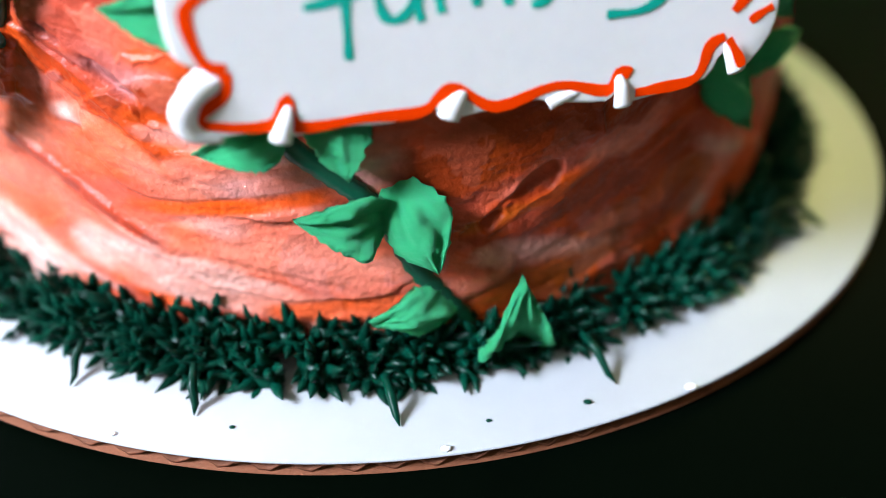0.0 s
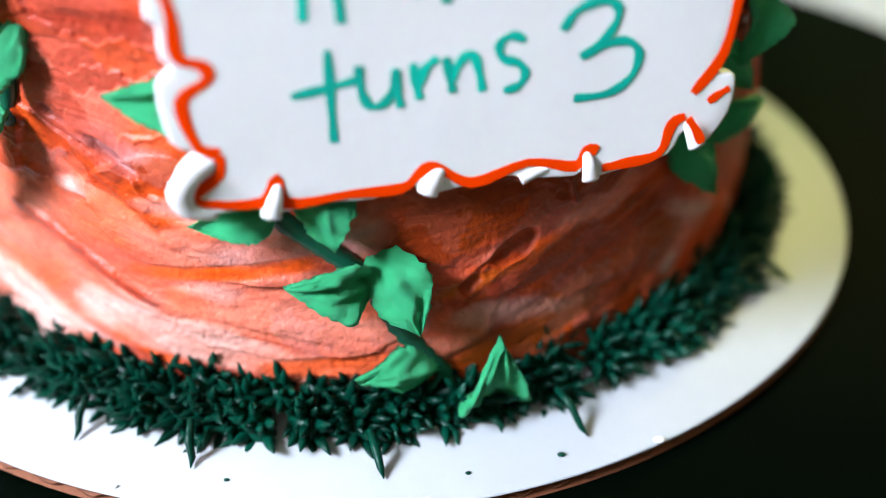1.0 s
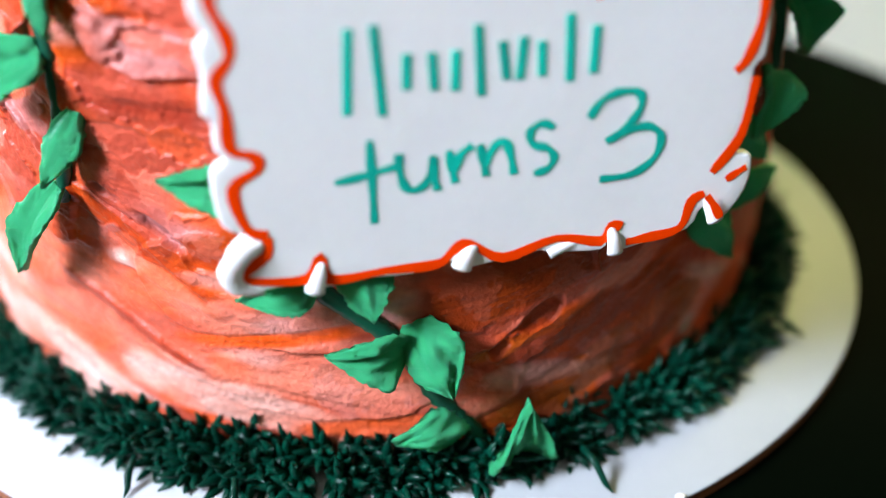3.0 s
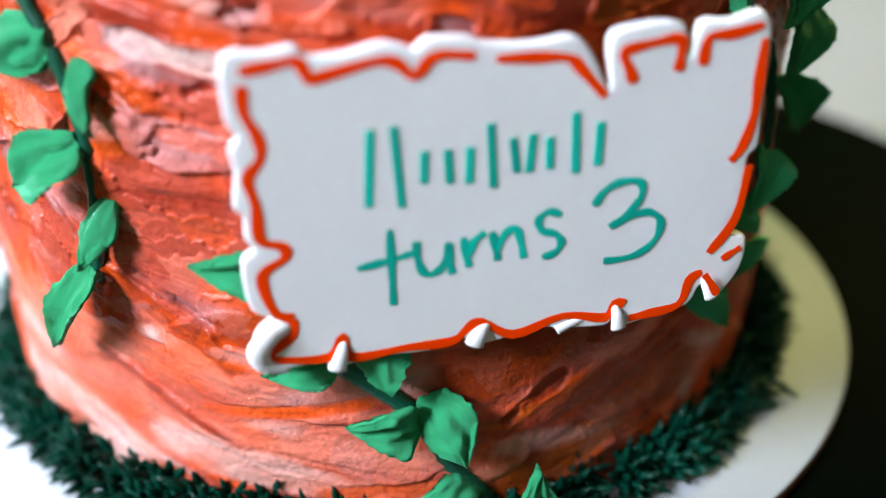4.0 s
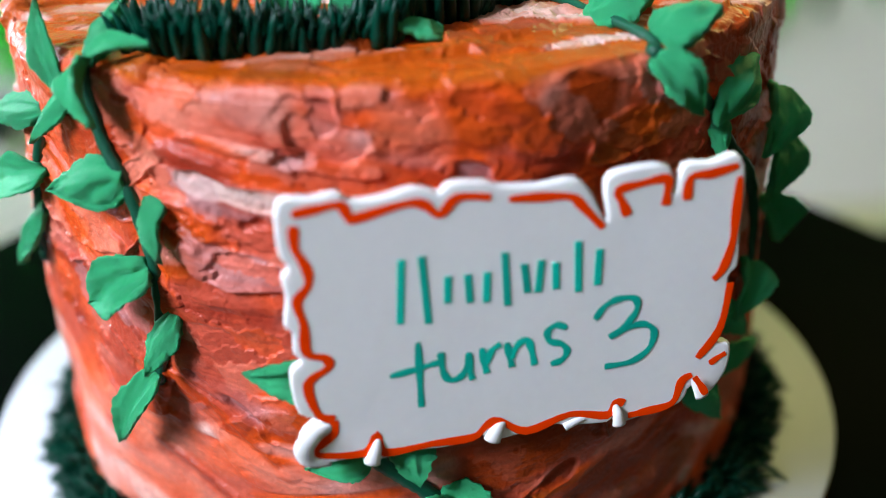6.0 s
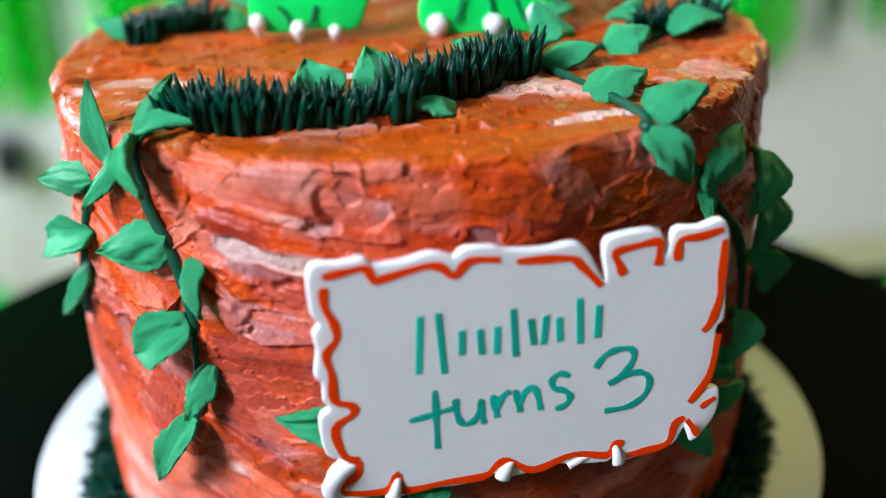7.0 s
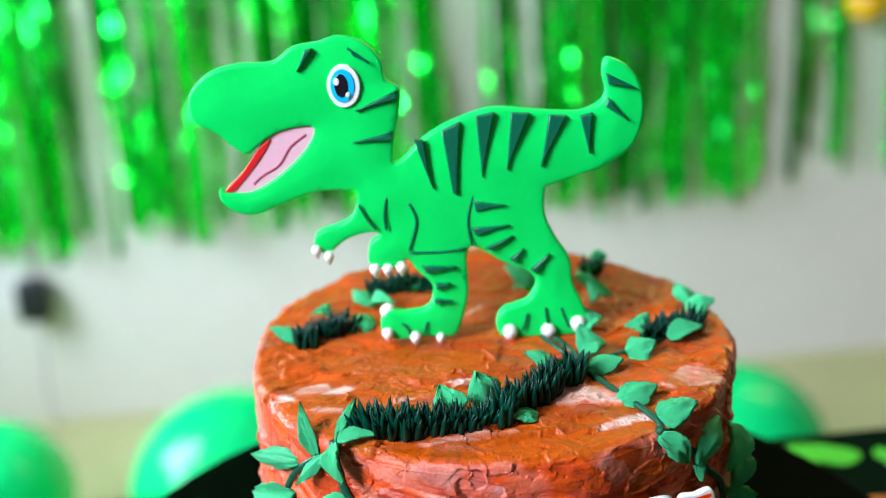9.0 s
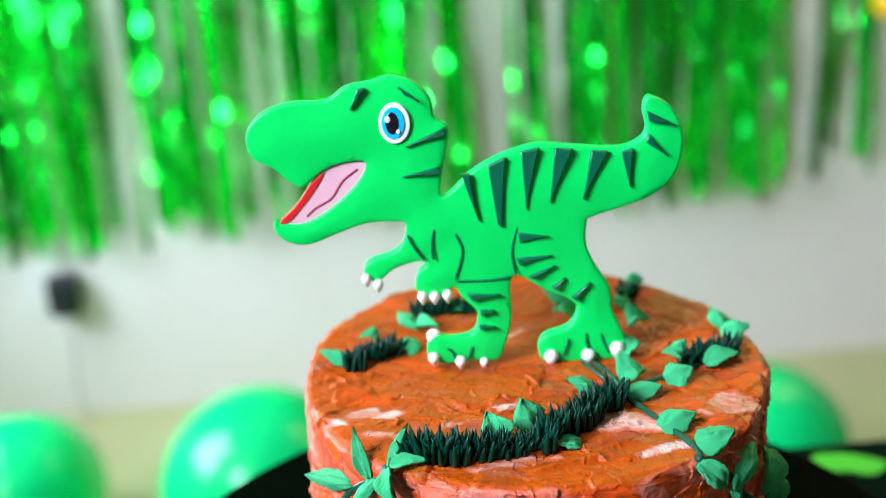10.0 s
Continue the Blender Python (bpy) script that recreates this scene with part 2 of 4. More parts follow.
# foil fringe curtain: bundles of narrow hanging strips with bare gaps between
curtain = tagged(new("foil_curtain"), "shiny green foil fringe curtain hanging on the wall", "curtain")
curtain.location = (0, ROOM_N - 0.05, 0)
rnd = random.Random(4)
strip_meshes = []
for k in range(10):
    bm = bmesh.new()
    w = rnd.uniform(0.006, 0.016)
    rows_v = []
    ph, tw = rnd.uniform(0, 6), rnd.uniform(-1.2, 1.2)
    for i in range(49):
        z = -i / 48
        a = tw * math.sin(3 * z + ph) + 0.4 * math.sin(17 * z + ph) + rnd.uniform(-0.2, 0.2)
        cx, cy = 0.012 * math.sin(4 * z + ph), 0.012 * math.cos(5 * z + 2 * ph) + rnd.uniform(-1, 1) * (0.009 if rnd.random() < 0.42 or i > 43 else 0.0025)
        rows_v.append([bm.verts.new((cx + s * w * math.cos(a), cy + s * w * math.sin(a) + d, z)) for s, d in ((-1, 0), (0, 0.0012), (1, 0))])
    for a, b in zip(rows_v, rows_v[1:]):
        for j in range(2):
            bm.faces.new((a[j], a[j + 1], b[j + 1], b[j]))
    strip_meshes.append(mesh_from("strip", bm, shaded_foil_mat if k in (2, 7) else foil_mat, False))
# bundles: left edge, right edge, strips, lower end
for x0, x1, count, low in ((-1.02, -0.62, 44, -0.44), (-0.52, -0.46, 6, -0.43), (-0.42, -0.34, 9, -0.42), (-0.26, 0.13, 42, -0.41), (0.235, 0.28, 4, -0.42),
                           (0.33, 0.79, 50, -0.42), (0.88, 0.91, 2, -0.42), (0.97, 1.0, 2, -0.4), (1.06, 1.3, 16, -0.41), (-1.3, -1.06, 16, -0.43)):
    for k in range(count):
        s = new("strip", rnd.choice(strip_meshes))
        s.parent = curtain
        x = x0 + (x1 - x0) * (k + rnd.uniform(-0.3, 1.3)) / count
        top = 1.1
        length = top - low + rnd.uniform(-0.06, 0.03)
        s.matrix_basis = Matrix.LocRotScale((x, rnd.uniform(-0.025, 0.03), top), Euler((0, radians(rnd.uniform(-1.2, 1.2)), rnd.uniform(-0.5, 0.5))), (1, 1, length))
bm = box(bmesh.new(), -1.33, 1.35, -0.006, 0.006, 1.09, 1.12, 0.002)
part("header_tape", bm, foil_mat, curtain)

# wall outlet with a black plug-in adapter and its cord
outlet = tagged(new("wall_outlet"), "white wall outlet on the beige wall", "outlet")
outlet.location = (-0.79, ROOM_N, -0.54)
part("cover_plate", box(bmesh.new(), -0.04, 0.04, -0.006, -0.0005, -0.06, 0.06, 0.002), trim_mat, outlet)
adapter = tagged(new("power_adapter"), "black plug-in power adapter with a hanging cord", "adapter")
adapter.location = (-0.742, ROOM_N - 0.007, -0.545)
part("adapter_body", box(bmesh.new(), -0.03, 0.03, -0.05, 0, -0.045, 0.04, 0.006), plastic_mat, adapter)
part("cord", tube(bmesh.new(), spline([(0, -0.03, -0.045), (0.004, -0.03, -0.12), (-0.004, -0.03, -0.22), (0.01, -0.035, -0.301)], 6), [0.0016] * 19, 6), plastic_mat, adapter)


def balloon(place, r, mat, label, tilt):
    ob = tagged(new("balloon"), label, "balloon", "balloons on the floor")
    prof = [(0.0, r)]
    for k in range(1, 25):
        a = k / 24 * math.pi
        rr = r * math.sin(a) * (1 - 0.1 * max(0, -math.cos(a)) ** 2)
        prof.append((max(rr, 0.006), r * math.cos(a) * (1.12 if a > math.pi / 2 else 1)))
    prof.append((0.004, -1.14 * r))
    bm = lathe(bmesh.new(), prof, 48)
    part("balloon_skin", bm, mat, ob)
    part("knot", lathe(bmesh.new(), [(0.0, -1.13 * r), (0.006, -1.14 * r), (0.004, -1.16 * r), (0.011, -1.2 * r), (0.0, -1.19 * r)], 16), mat, ob)
    ob.matrix_world = pose(*place, *tilt)
    return ob


balloon((-0.29, 1.21, FLOOR + 0.172), 0.17, balloon_mat, "large glossy green balloon lying on the floor", (70, 20, 40))
balloon((-0.72, 1.3, FLOOR + 0.142), 0.14, balloon_mat, "glossy green balloon on the floor beside the wall", (80, 0, -30))
balloon((0.57, 1.22, FLOOR + 0.152), 0.15, balloon_mat, "green balloon on the floor behind the table", (75, 0, 120))

hung = balloon((0.997, 1.76, -0.031), 0.043, yellow_mat, "small yellow balloon hanging before the foil curtain", (180, 0, 0))
tagged(hung, "small yellow balloon hanging before the foil curtain", "balloon")
part("string", tube(bmesh.new(), [Vector((0, 0, -0.05)), Vector((0.004, 0.03, -0.2)), Vector((0, 0.08, -0.45))], [0.0008] * 3, 5), trim_mat, hung)

# ---- table, stand and board ----
STAND_Z, TABLE_Z = -0.0034, -0.1
table = tagged(new("table"), "party table under a dark green printed cloth", "table")
part("tabletop", box(bmesh.new(), -0.62, 0.95, -0.6, 0.28, TABLE_Z - 0.03, TABLE_Z - 0.002, 0.004), cloth_mat, table, "dark green cloth-covered table top")
for x in (-0.57, 0.9):
    for y in (-0.55, 0.23):
        part("leg", box(bmesh.new(), x - 0.02, x + 0.02, y - 0.02, y + 0.02, FLOOR, TABLE_Z - 0.03, 0.003), stand_mat, table)
# the cloth's printed leaves and orange patches
for x, y, size, turn, mat in ((0.268, 0.25, 0.026, 20, lime_mat), (0.312, 0.237, 0.014, 70, lime_mat), (0.283, 0.184, 0.016, 10, orange_mat), (0.34, 0.2, 0.022, -40, lime_mat), (0.36, 0.12, 0.02, 30, orange_mat), (-0.285, 0.238, 0.016, 35, lime_mat),
                              (-0.25, 0.218, 0.016, 0, orange_mat), (-0.33, 0.2, 0.024, -30, lime_mat), (-0.3, 0.1, 0.02, 60, lime_mat), (0.3, 0.03, 0.022, 15, lime_mat)):
    pts = []
    for k in range(24):
        a = k * math.tau / 24
        r = size * (0.62 + 0.38 * abs(math.cos(a)) ** 1.5 + 0.06 * math.sin(5 * a))
        pts.append((r * math.cos(a), 0.75 * r * math.sin(a)))
    bm = slab(bmesh.new(), pts, -0.0006, 0.0003, 0.0002)
    ob = part("leaf_print", bm, mat, table, smooth=False)
    ob.matrix_basis = pose(x, y, TABLE_Z - 0.002, -90, 0, 0) @ pose(0, 0, 0, 0, turn, 0)
stand = tagged(new("cake_stand"), "round black lacquered cake stand", "cake stand")
R_ST = 0.212
part("plate", lathe(bmesh.new(), [(0, STAND_Z - 0.014), (R_ST - 0.01, STAND_Z - 0.014), (R_ST - 0.002, STAND_Z - 0.011), (R_ST, STAND_Z - 0.006), (R_ST - 0.002, STAND_Z - 0.0015), (R_ST - 0.005, STAND_Z), (0, STAND_Z)], 128), stand_mat, stand)
part("stem", lathe(bmesh.new(), [(0.03, STAND_Z - 0.014), (0.022, STAND_Z - 0.03), (0.02, -0.07), (0.035, -0.084)], 48), stand_mat, stand)
part("foot", lathe(bmesh.new(), [(0, -0.084), (0.035, -0.084), (0.09, -0.092), (0.095, -0.097), (0.095, TABLE_Z - 0.002), (0, TABLE_Z - 0.002)], 64), stand_mat, stand)

R_B = 0.1278
board = tagged(new("cake_board"), "round white corrugated cardboard cake board with brown edge", "cake board")
part("top_paper", lathe(bmesh.new(), [(0, -0.0006), (R_B, -0.0006), (R_B + 0.0002, -0.0003), (R_B - 0.0002, 0), (0, 0)], 200), paper_mat, board, "smooth white top paper")
part("bottom_liner", lathe(bmesh.new(), [(0, -0.0034), (R_B - 0.0003, -0.0034), (R_B, -0.0030), (0, -0.0030)], 200), kraft_mat, board, "brown kraft liner")
# fluted core: a corrugated strip, cut round, its waves showing on the rim
bm = bmesh.new()
ring_t, ring_b = [], []
rnd = random.Random(9)
SEG = 900
inner = [[], []]
for k in range(SEG):
    a = k * math.tau / SEG
    x, y = math.cos(a), math.sin(a)
    wave = math.sin((x * 0.94 + y * 0.34) * R_B * math.tau / 0.0066)
    rr = R_B - 0.0006 + rnd.uniform(-0.0003, 0.0002)
    for lst, th in ((ring_t, 0.0003), (ring_b, -0.0003)):
        lst.append(bm.verts.new((rr * x, rr * y, -0.0018 + 0.0009 * wave + th)))
    for j, lst in enumerate(inner):
        lst.append(bm.verts.new((0.1 * x, 0.1 * y, -0.0018 + 0.0009 * wave + (0.0003 if j == 0 else -0.0003))))
for k in range(SEG):
    j = (k + 1) % SEG
    bm.faces.new((ring_b[k], ring_b[j], ring_t[j], ring_t[k]))
    bm.faces.new((ring_t[k], ring_t[j], inner[0][j], inner[0][k]))
    bm.faces.new((ring_b[j], ring_b[k], inner[1][k], inner[1][j]))
part("fluted_core", bm, kraft_mat, board, "brown corrugated core, torn along the rim")

# ---- the cake ----
R_C, H_C, RIM = 0.1003, 0.131, 0.0035
rng = np.random.default_rng(11)
ORANGE, RUST, BRICK, SALMON, CREAM, PINK = (np.array(c) for c in (
    (0.80, 0.085, 0.006), (0.35, 0.042, 0.006), (0.33, 0.028, 0.012), (0.77, 0.225, 0.145), (0.76, 0.52, 0.45), (0.59, 0.092, 0.05)))
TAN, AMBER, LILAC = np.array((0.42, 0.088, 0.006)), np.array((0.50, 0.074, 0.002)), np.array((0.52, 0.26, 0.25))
# brown for the east side: mixed pigment with some of its shade painted in
SHADED_BROWN = np.array((0.28, 0.033, 0.004))


EDGE = np.array((0.66, 0.055, 0.005))


def value_noise(x, y, seed):
    """Smooth random values from -1 to 1 over the plane, one cell a unit."""
    table = np.random.default_rng(seed).uniform(-1, 1, 4096)
    xi, yi = np.floor(x).astype(int), np.floor(y).astype(int)
    fx, fy = x - xi, y - yi
    fx, fy = fx * fx * (3 - 2 * fx), fy * fy * (3 - 2 * fy)

    def at(i, j):
        return table[(i * 73 + j * 1259) % 4096]
    return (at(xi, yi) * (1 - fx) + at(xi + 1, yi) * fx) * (1 - fy) + (at(xi, yi + 1) * (1 - fx) + at(xi + 1, yi + 1) * fx) * fy


def smear(U, V, strokes, height, colour, period=0.0):
    """Lays spatula strokes over one another: each covers what lies below, keeps a thin torn lip and drags two pigments along."""
    for n, (u, v, length, width, angle, c1, c2, lift) in enumerate(strokes):
        du, dv = U - u, V - v
        if period:
            du = (du + period / 2) % period - period / 2
        sel = np.nonzero(np.abs(du) + np.abs(dv) < (length + width) * 1.6)[0]
        if not len(sel):
            continue
        du, dv = du[sel], dv[sel]
        ca, sa = math.cos(angle), math.sin(angle)
        a0, b0 = du * ca + dv * sa, -du * sa + dv * ca
        a, b = a0 / length, b0 / width
        p = n * 1.7
        sharp = 2.2 if lift < -0.001 else 0.45 if period and v < 0.05 else 1.0
        torn = sharp * 0.30 * value_noise(a0 / 0.008 + p, b0 / 0.008, n) + sharp * 0.10 * value_noise(a0 / 0.0026, b0 / 0.0026 + p, n + 1)
        b = b + 0.4 * np.sin(1.3 * a + p)
        rr = np.abs(a) ** 2.6 + np.abs(b) ** 2.6 + torn * 1.6
        fine = 0.0008 / width
        melt = 0.0 if lift < -0.001 or n % (9 if period and v < 0.05 else 3) == 0 else 0.6
        m = np.clip((1.03 + 0.3 * melt - rr) / (0.05 + 1.6 * fine + melt), 0, 1)
        m = m * m * (3 - 2 * m)
        soft = np.clip((1.2 - rr) / 0.8, 0, 1)
        gap = np.clip(value_noise(a0 / 0.007, b0 / 0.007, n + 5) * 1.5 + 0.3, 0, 1)
        lip = np.exp(-((rr - 0.94) / (0.05 + 0.9 * fine)) ** 2) * gap * (0.25 if period and v < 0.05 and lift > -0.001 else 1.0)
        comb = value_noise(a0 / 0.02, b0 / 0.0006, n + 7)
        tilt = math.sin(n * 2.3)
        h = lift * (0.5 + 0.5 * tilt * b + 0.35 * math.cos(n * 1.9) * a) + 0.0018 * lip * (1 - 0.8 * (melt > 0)) + 0.00006 * comb + 0.00022 * value_noise(a0 / 0.012, b0 / 0.003, n + 8)
        height[sel] = height[sel] * (1 - m) + m * (0.4 * height[sel] + h)
        t = np.clip(0.45 + 0.6 * value_noise(a0 / 0.022 + p, b0 / 0.0045, n + 9) + 0.13 * value_noise(a0 / 0.012, b0 / 0.0011, n + 10), 0, 1)[:, None]
        k = (m * (0.45 + 0.55 * soft))[:, None]
        rim = (0.75 * np.exp(-((rr - 0.80) / 0.22) ** 2) * gap)[:, None] * (n % 3 > 0)
        colour[sel] = colour[sel] * (1 - k) + k * ((c1 * (1 - t) + c2 * t) * (1 - rim) + EDGE * rim)


def pick(pairs):
    return pairs[rng.integers(len(pairs))]


azs = np.radians(np.concatenate([np.linspace(-112, -70, 110)[:-1], np.linspace(-70, 70, 960), np.linspace(70, 112, 110)[1:-1], np.linspace(112, 248, 110)[:-1]]))
n_side, n_rim, n_top = 450, 20, 190
prof_r = np.concatenate([np.full(n_side, R_C), R_C - RIM + RIM * np.cos(np.linspace(0, math.pi / 2, n_rim)), np.linspace(R_C - RIM, 0.00001, n_top + 1)[1:]])
prof_z = np.concatenate([np.linspace(0.0004, H_C - RIM, n_side), H_C - RIM + RIM * np.sin(np.linspace(0, math.pi / 2, n_rim)), np.full(n_top, H_C)])
nr = np.concatenate([np.ones(n_side), np.cos(np.linspace(0, math.pi / 2, n_rim)), np.zeros(n_top)])
nz = np.concatenate([np.zeros(n_side), np.sin(np.linspace(0, math.pi / 2, n_rim)), np.ones(n_top)])
AZ, PR = np.meshgrid(azs, prof_r)
PZ, NR, NZ = (np.repeat(a[:, None], len(azs), 1) for a in (prof_z, nr, nz))
shape2 = AZ.shape
AZf, PRf, PZf, NRf, NZf = (a.ravel() for a in (AZ, PR, PZ, NR, NZ))
X, Y = PRf * np.sin(AZf), -PRf * np.cos(AZf)
per = math.tau * R_C
U = AZf * R_C
h_side, c_side = np.zeros_like(U), np.tile(PINK, (len(U), 1))
h_top, c_top = np.zeros_like(U), np.tile(AMBER, (len(U), 1))
side_strokes = []
for k in range(150):
    z = rng.uniform(-0.005, 0.14)
    pal = [(PINK, BRICK), (PINK, SALMON), (BRICK, RUST), (ORANGE, PINK), (SALMON, ORANGE), (ORANGE, RUST), (PINK, ORANGE)]
    if z < 0.035:
        pal += [(SALMON, CREAM), (CREAM, ORANGE), (SALMON, PINK), (SALMON, ORANGE)]
    if rng.random() < 0.035:
        pal = [(CREAM, SALMON)]
    c1, c2 = pick(pal)
    side_strokes.append((rng.uniform(-per / 2, per / 2), z, rng.uniform(0.010, 0.026), rng.uniform(0.005, 0.013), rng.normal(-0.22, 0.42), c1, c2, rng.uniform(-0.0006, 0.0024)))
for k in range(110):
    c1, c2 = pick([(PINK, SALMON), (ORANGE, PINK), (BRICK, PINK), (CREAM, ORANGE), (ORANGE, RUST)])
    side_strokes.append((rng.uniform(-per / 2, per / 2), rng.uniform(0, 0.132), rng.uniform(0.004, 0.012), rng.uniform(0.0015, 0.004), rng.normal(-0.3, 0.5), c1, c2, rng.uniform(-0.0009, 0.0014)))
# the broad strokes of the front: round the side, up the side, half length, half width (all mm), turn, pigments
for u, z, length, width, turn, c1, c2 in ((-37.3, 125.8, 21.2, 7.4, -10, PINK, SALMON), (-20.8, 123.7, 7.6, 5.2, 0, LILAC, PINK), (6.3, 121.6, 18.2, 5.9, 5, PINK, ORANGE), (25.2, 121.1, 13.1, 6.0, -15, BRICK, RUST), (-28.5, 116.6, 24.2, 2.1, -12, ORANGE, CREAM),
                                          (-38.7, 104.8, 11.7, 4.9, -20, LILAC, BRICK), (-44.5, 111.3, 16.1, 4.2, -15, BRICK, PINK), (9.6, 113.2, 6.4, 2.6, 0, CREAM, RUST), (-6.3, 118.1, 13.7, 2.2, -10, ORANGE, PINK), (-46.2, 78.7, 18.7, 6.6, 0, BRICK, PINK),
                                          (-40.4, 91.1, 13.5, 5.0, -5, PINK, LILAC), (-11.1, 129.4, 6.2, 2.9, 5, SALMON, CREAM), (53.8, 114.6, 12.3, 4.3, 20, RUST, SALMON), (-24.8, 117.4, 4.2, 1.6, -5, CREAM, LILAC), (4.4, 129.0, 10.0, 3.8, 15, AMBER, ORANGE)):
    side_strokes.append((u / 1000, z / 1000, length / 1000, width / 1000, radians(turn), c1, c2, rng.uniform(0.0006, 0.0024)))
for u, z, length, width, turn, c1, c2 in ((-69.0, 17.2, 18.6, 5.3, -25, CREAM, SALMON), (-53.7, 13.4, 9.6, 4.4, -30, CREAM, LILAC), (-33.2, 20.7, 23.5, 4.4, -12, SALMON, CREAM), (-17.9, 16.3, 19.7, 5.0, -10, SALMON, PINK), (-22.9, 27.9, 23.4, 1.5, 8, ORANGE, PINK),
                                          (-27.0, 35.5, 17.3, 5.4, 10, SALMON, PINK), (-42.9, 41.9, 12.7, 4.6, -30, ORANGE, SALMON), (-52.5, 30.3, 23.2, 2.2, -25, BRICK, PINK), (24.8, 29.7, 10.7, 2.8, 25, BRICK, RUST), (43.3, 12.4, 14.3, 5.6, 20, RUST, TAN)):
    side_strokes.append((u / 1000, z / 1000, length / 1000, width / 1000, radians(turn), c1, c2, rng.uniform(0.0006, 0.0022)))
for u, z, length, width, turn, c1, c2 in ((20.8, 19.8, 5.7, 4.4, -20, SALMON, TAN), (57.8, 10.9, 4.7, 7.1, -70, ORANGE, RUST), (14.5, 39.3, 18.3, 3.0, -5, RUST, BRICK), (-53.3, 52.6, 17.6, 2.9, -25, BRICK, ORANGE), (-44.5, 61.1, 15.0, 5.0, -10, PINK, LILAC)):
    side_strokes.append((u / 1000, z / 1000, length / 1000, width / 1000, radians(turn), c1, c2, rng.uniform(0.0006, 0.0022)))
# torn pockets, where the blade lifted the top coat
for u, z, length, width, turn, c1, c2 in ((24.8, 29.7, 10.7, 2.6, 25, BRICK, RUST), (-20.8, 123.7, 7.2, 4.6, 0, LILAC, PINK), (-47, 56, 9, 1.6, -25, BRICK, LILAC), (-24.8, 117.4, 4.2, 1.6, -5, CREAM, LILAC), (-36, 100, 8, 3, -15, BRICK, PINK)):
    side_strokes.append((u / 1000, z / 1000, length / 1000, width / 1000, radians(turn), c1, c2, -0.0024))
# broad smooth sweeps on the side; towards the east brown ones, part pigment, part shade put into the colour
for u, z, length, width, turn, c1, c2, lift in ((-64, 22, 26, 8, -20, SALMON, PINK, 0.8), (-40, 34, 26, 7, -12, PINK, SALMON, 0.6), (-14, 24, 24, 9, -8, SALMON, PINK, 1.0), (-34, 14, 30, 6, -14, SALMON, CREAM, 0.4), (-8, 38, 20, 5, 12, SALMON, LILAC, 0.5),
                                                (-24, 33, 22, 2.2, 10, ORANGE, ORANGE, 0.3), (-4, 11.5, 18, 3, 4, ORANGE, SALMON, 0.3), (26, 40, 26, 8, 12, SHADED_BROWN, RUST, 0.8), (48, 26, 24, 9, 18, RUST, SHADED_BROWN, 0.6), (16, 27, 12, 8, -20, PINK, SHADED_BROWN, 0.9),
                                                (36, 14, 24, 6, 14, TAN, SHADED_BROWN, 0.5), (62, 18, 16, 6, 22, SHADED_BROWN, TAN, 0.4), (58, 34, 14, 2.4, 24, ORANGE, RUST, 0.3), (30, 31, 18, 2.0, 16, TAN, ORANGE, 0.3), (60, 50, 22, 8, 14, SHADED_BROWN, RUST, 0.7),
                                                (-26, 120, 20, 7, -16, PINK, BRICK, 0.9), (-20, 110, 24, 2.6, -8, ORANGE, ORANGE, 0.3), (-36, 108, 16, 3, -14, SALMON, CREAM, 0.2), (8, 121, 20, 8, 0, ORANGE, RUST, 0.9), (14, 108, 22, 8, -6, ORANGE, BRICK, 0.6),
                                                (-8, 100, 26, 5, -8, BRICK, ORANGE, 0.5), (30, 121, 11, 9, -22, SHADED_BROWN, RUST, 1.2), (38, 106, 18, 7, 12, RUST, SHADED_BROWN, 0.6), (52, 117, 16, 6, 24, TAN, SHADED_BROWN, 0.7), (62, 104, 18, 8, 10, SHADED_BROWN, RUST, 0.5)):
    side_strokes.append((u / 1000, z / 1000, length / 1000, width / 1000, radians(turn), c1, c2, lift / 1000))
for u, z, length, width, turn, c1, c2 in ((24.8, 29.7, 10.7, 2.6, 25, BRICK, SHADED_BROWN), (9.6, 111, 6.5, 2.8, -10, LILAC, PINK), (-18.5, 120.5, 8.0, 4.4, -6, LILAC, PINK), (-24.8, 115.4, 4.2, 1.5, -5, CREAM, LILAC)):
    side_strokes.append((u / 1000, z / 1000, length / 1000, width / 1000, radians(turn), c1, c2, -0.0018))
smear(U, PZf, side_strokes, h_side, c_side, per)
top_strokes = []
for k in range(190):
    c1, c2 = pick([(AMBER, TAN), (AMBER, RUST), (TAN, AMBER), (RUST, AMBER), (AMBER, ORANGE), (TAN, RUST)])
    if rng.random() < 0.05:
        c1, c2 = CREAM, AMBER
    rad, ang = R_C * math.sqrt(rng.random()), rng.uniform(0, math.tau)
    top_strokes.append((rad * math.cos(ang), rad * math.sin(ang), rng.uniform(0.010, 0.03), rng.uniform(0.003, 0.008), rng.normal(0.1, 0.5), c1, c2, rng.uniform(-0.0008, 0.0024)))
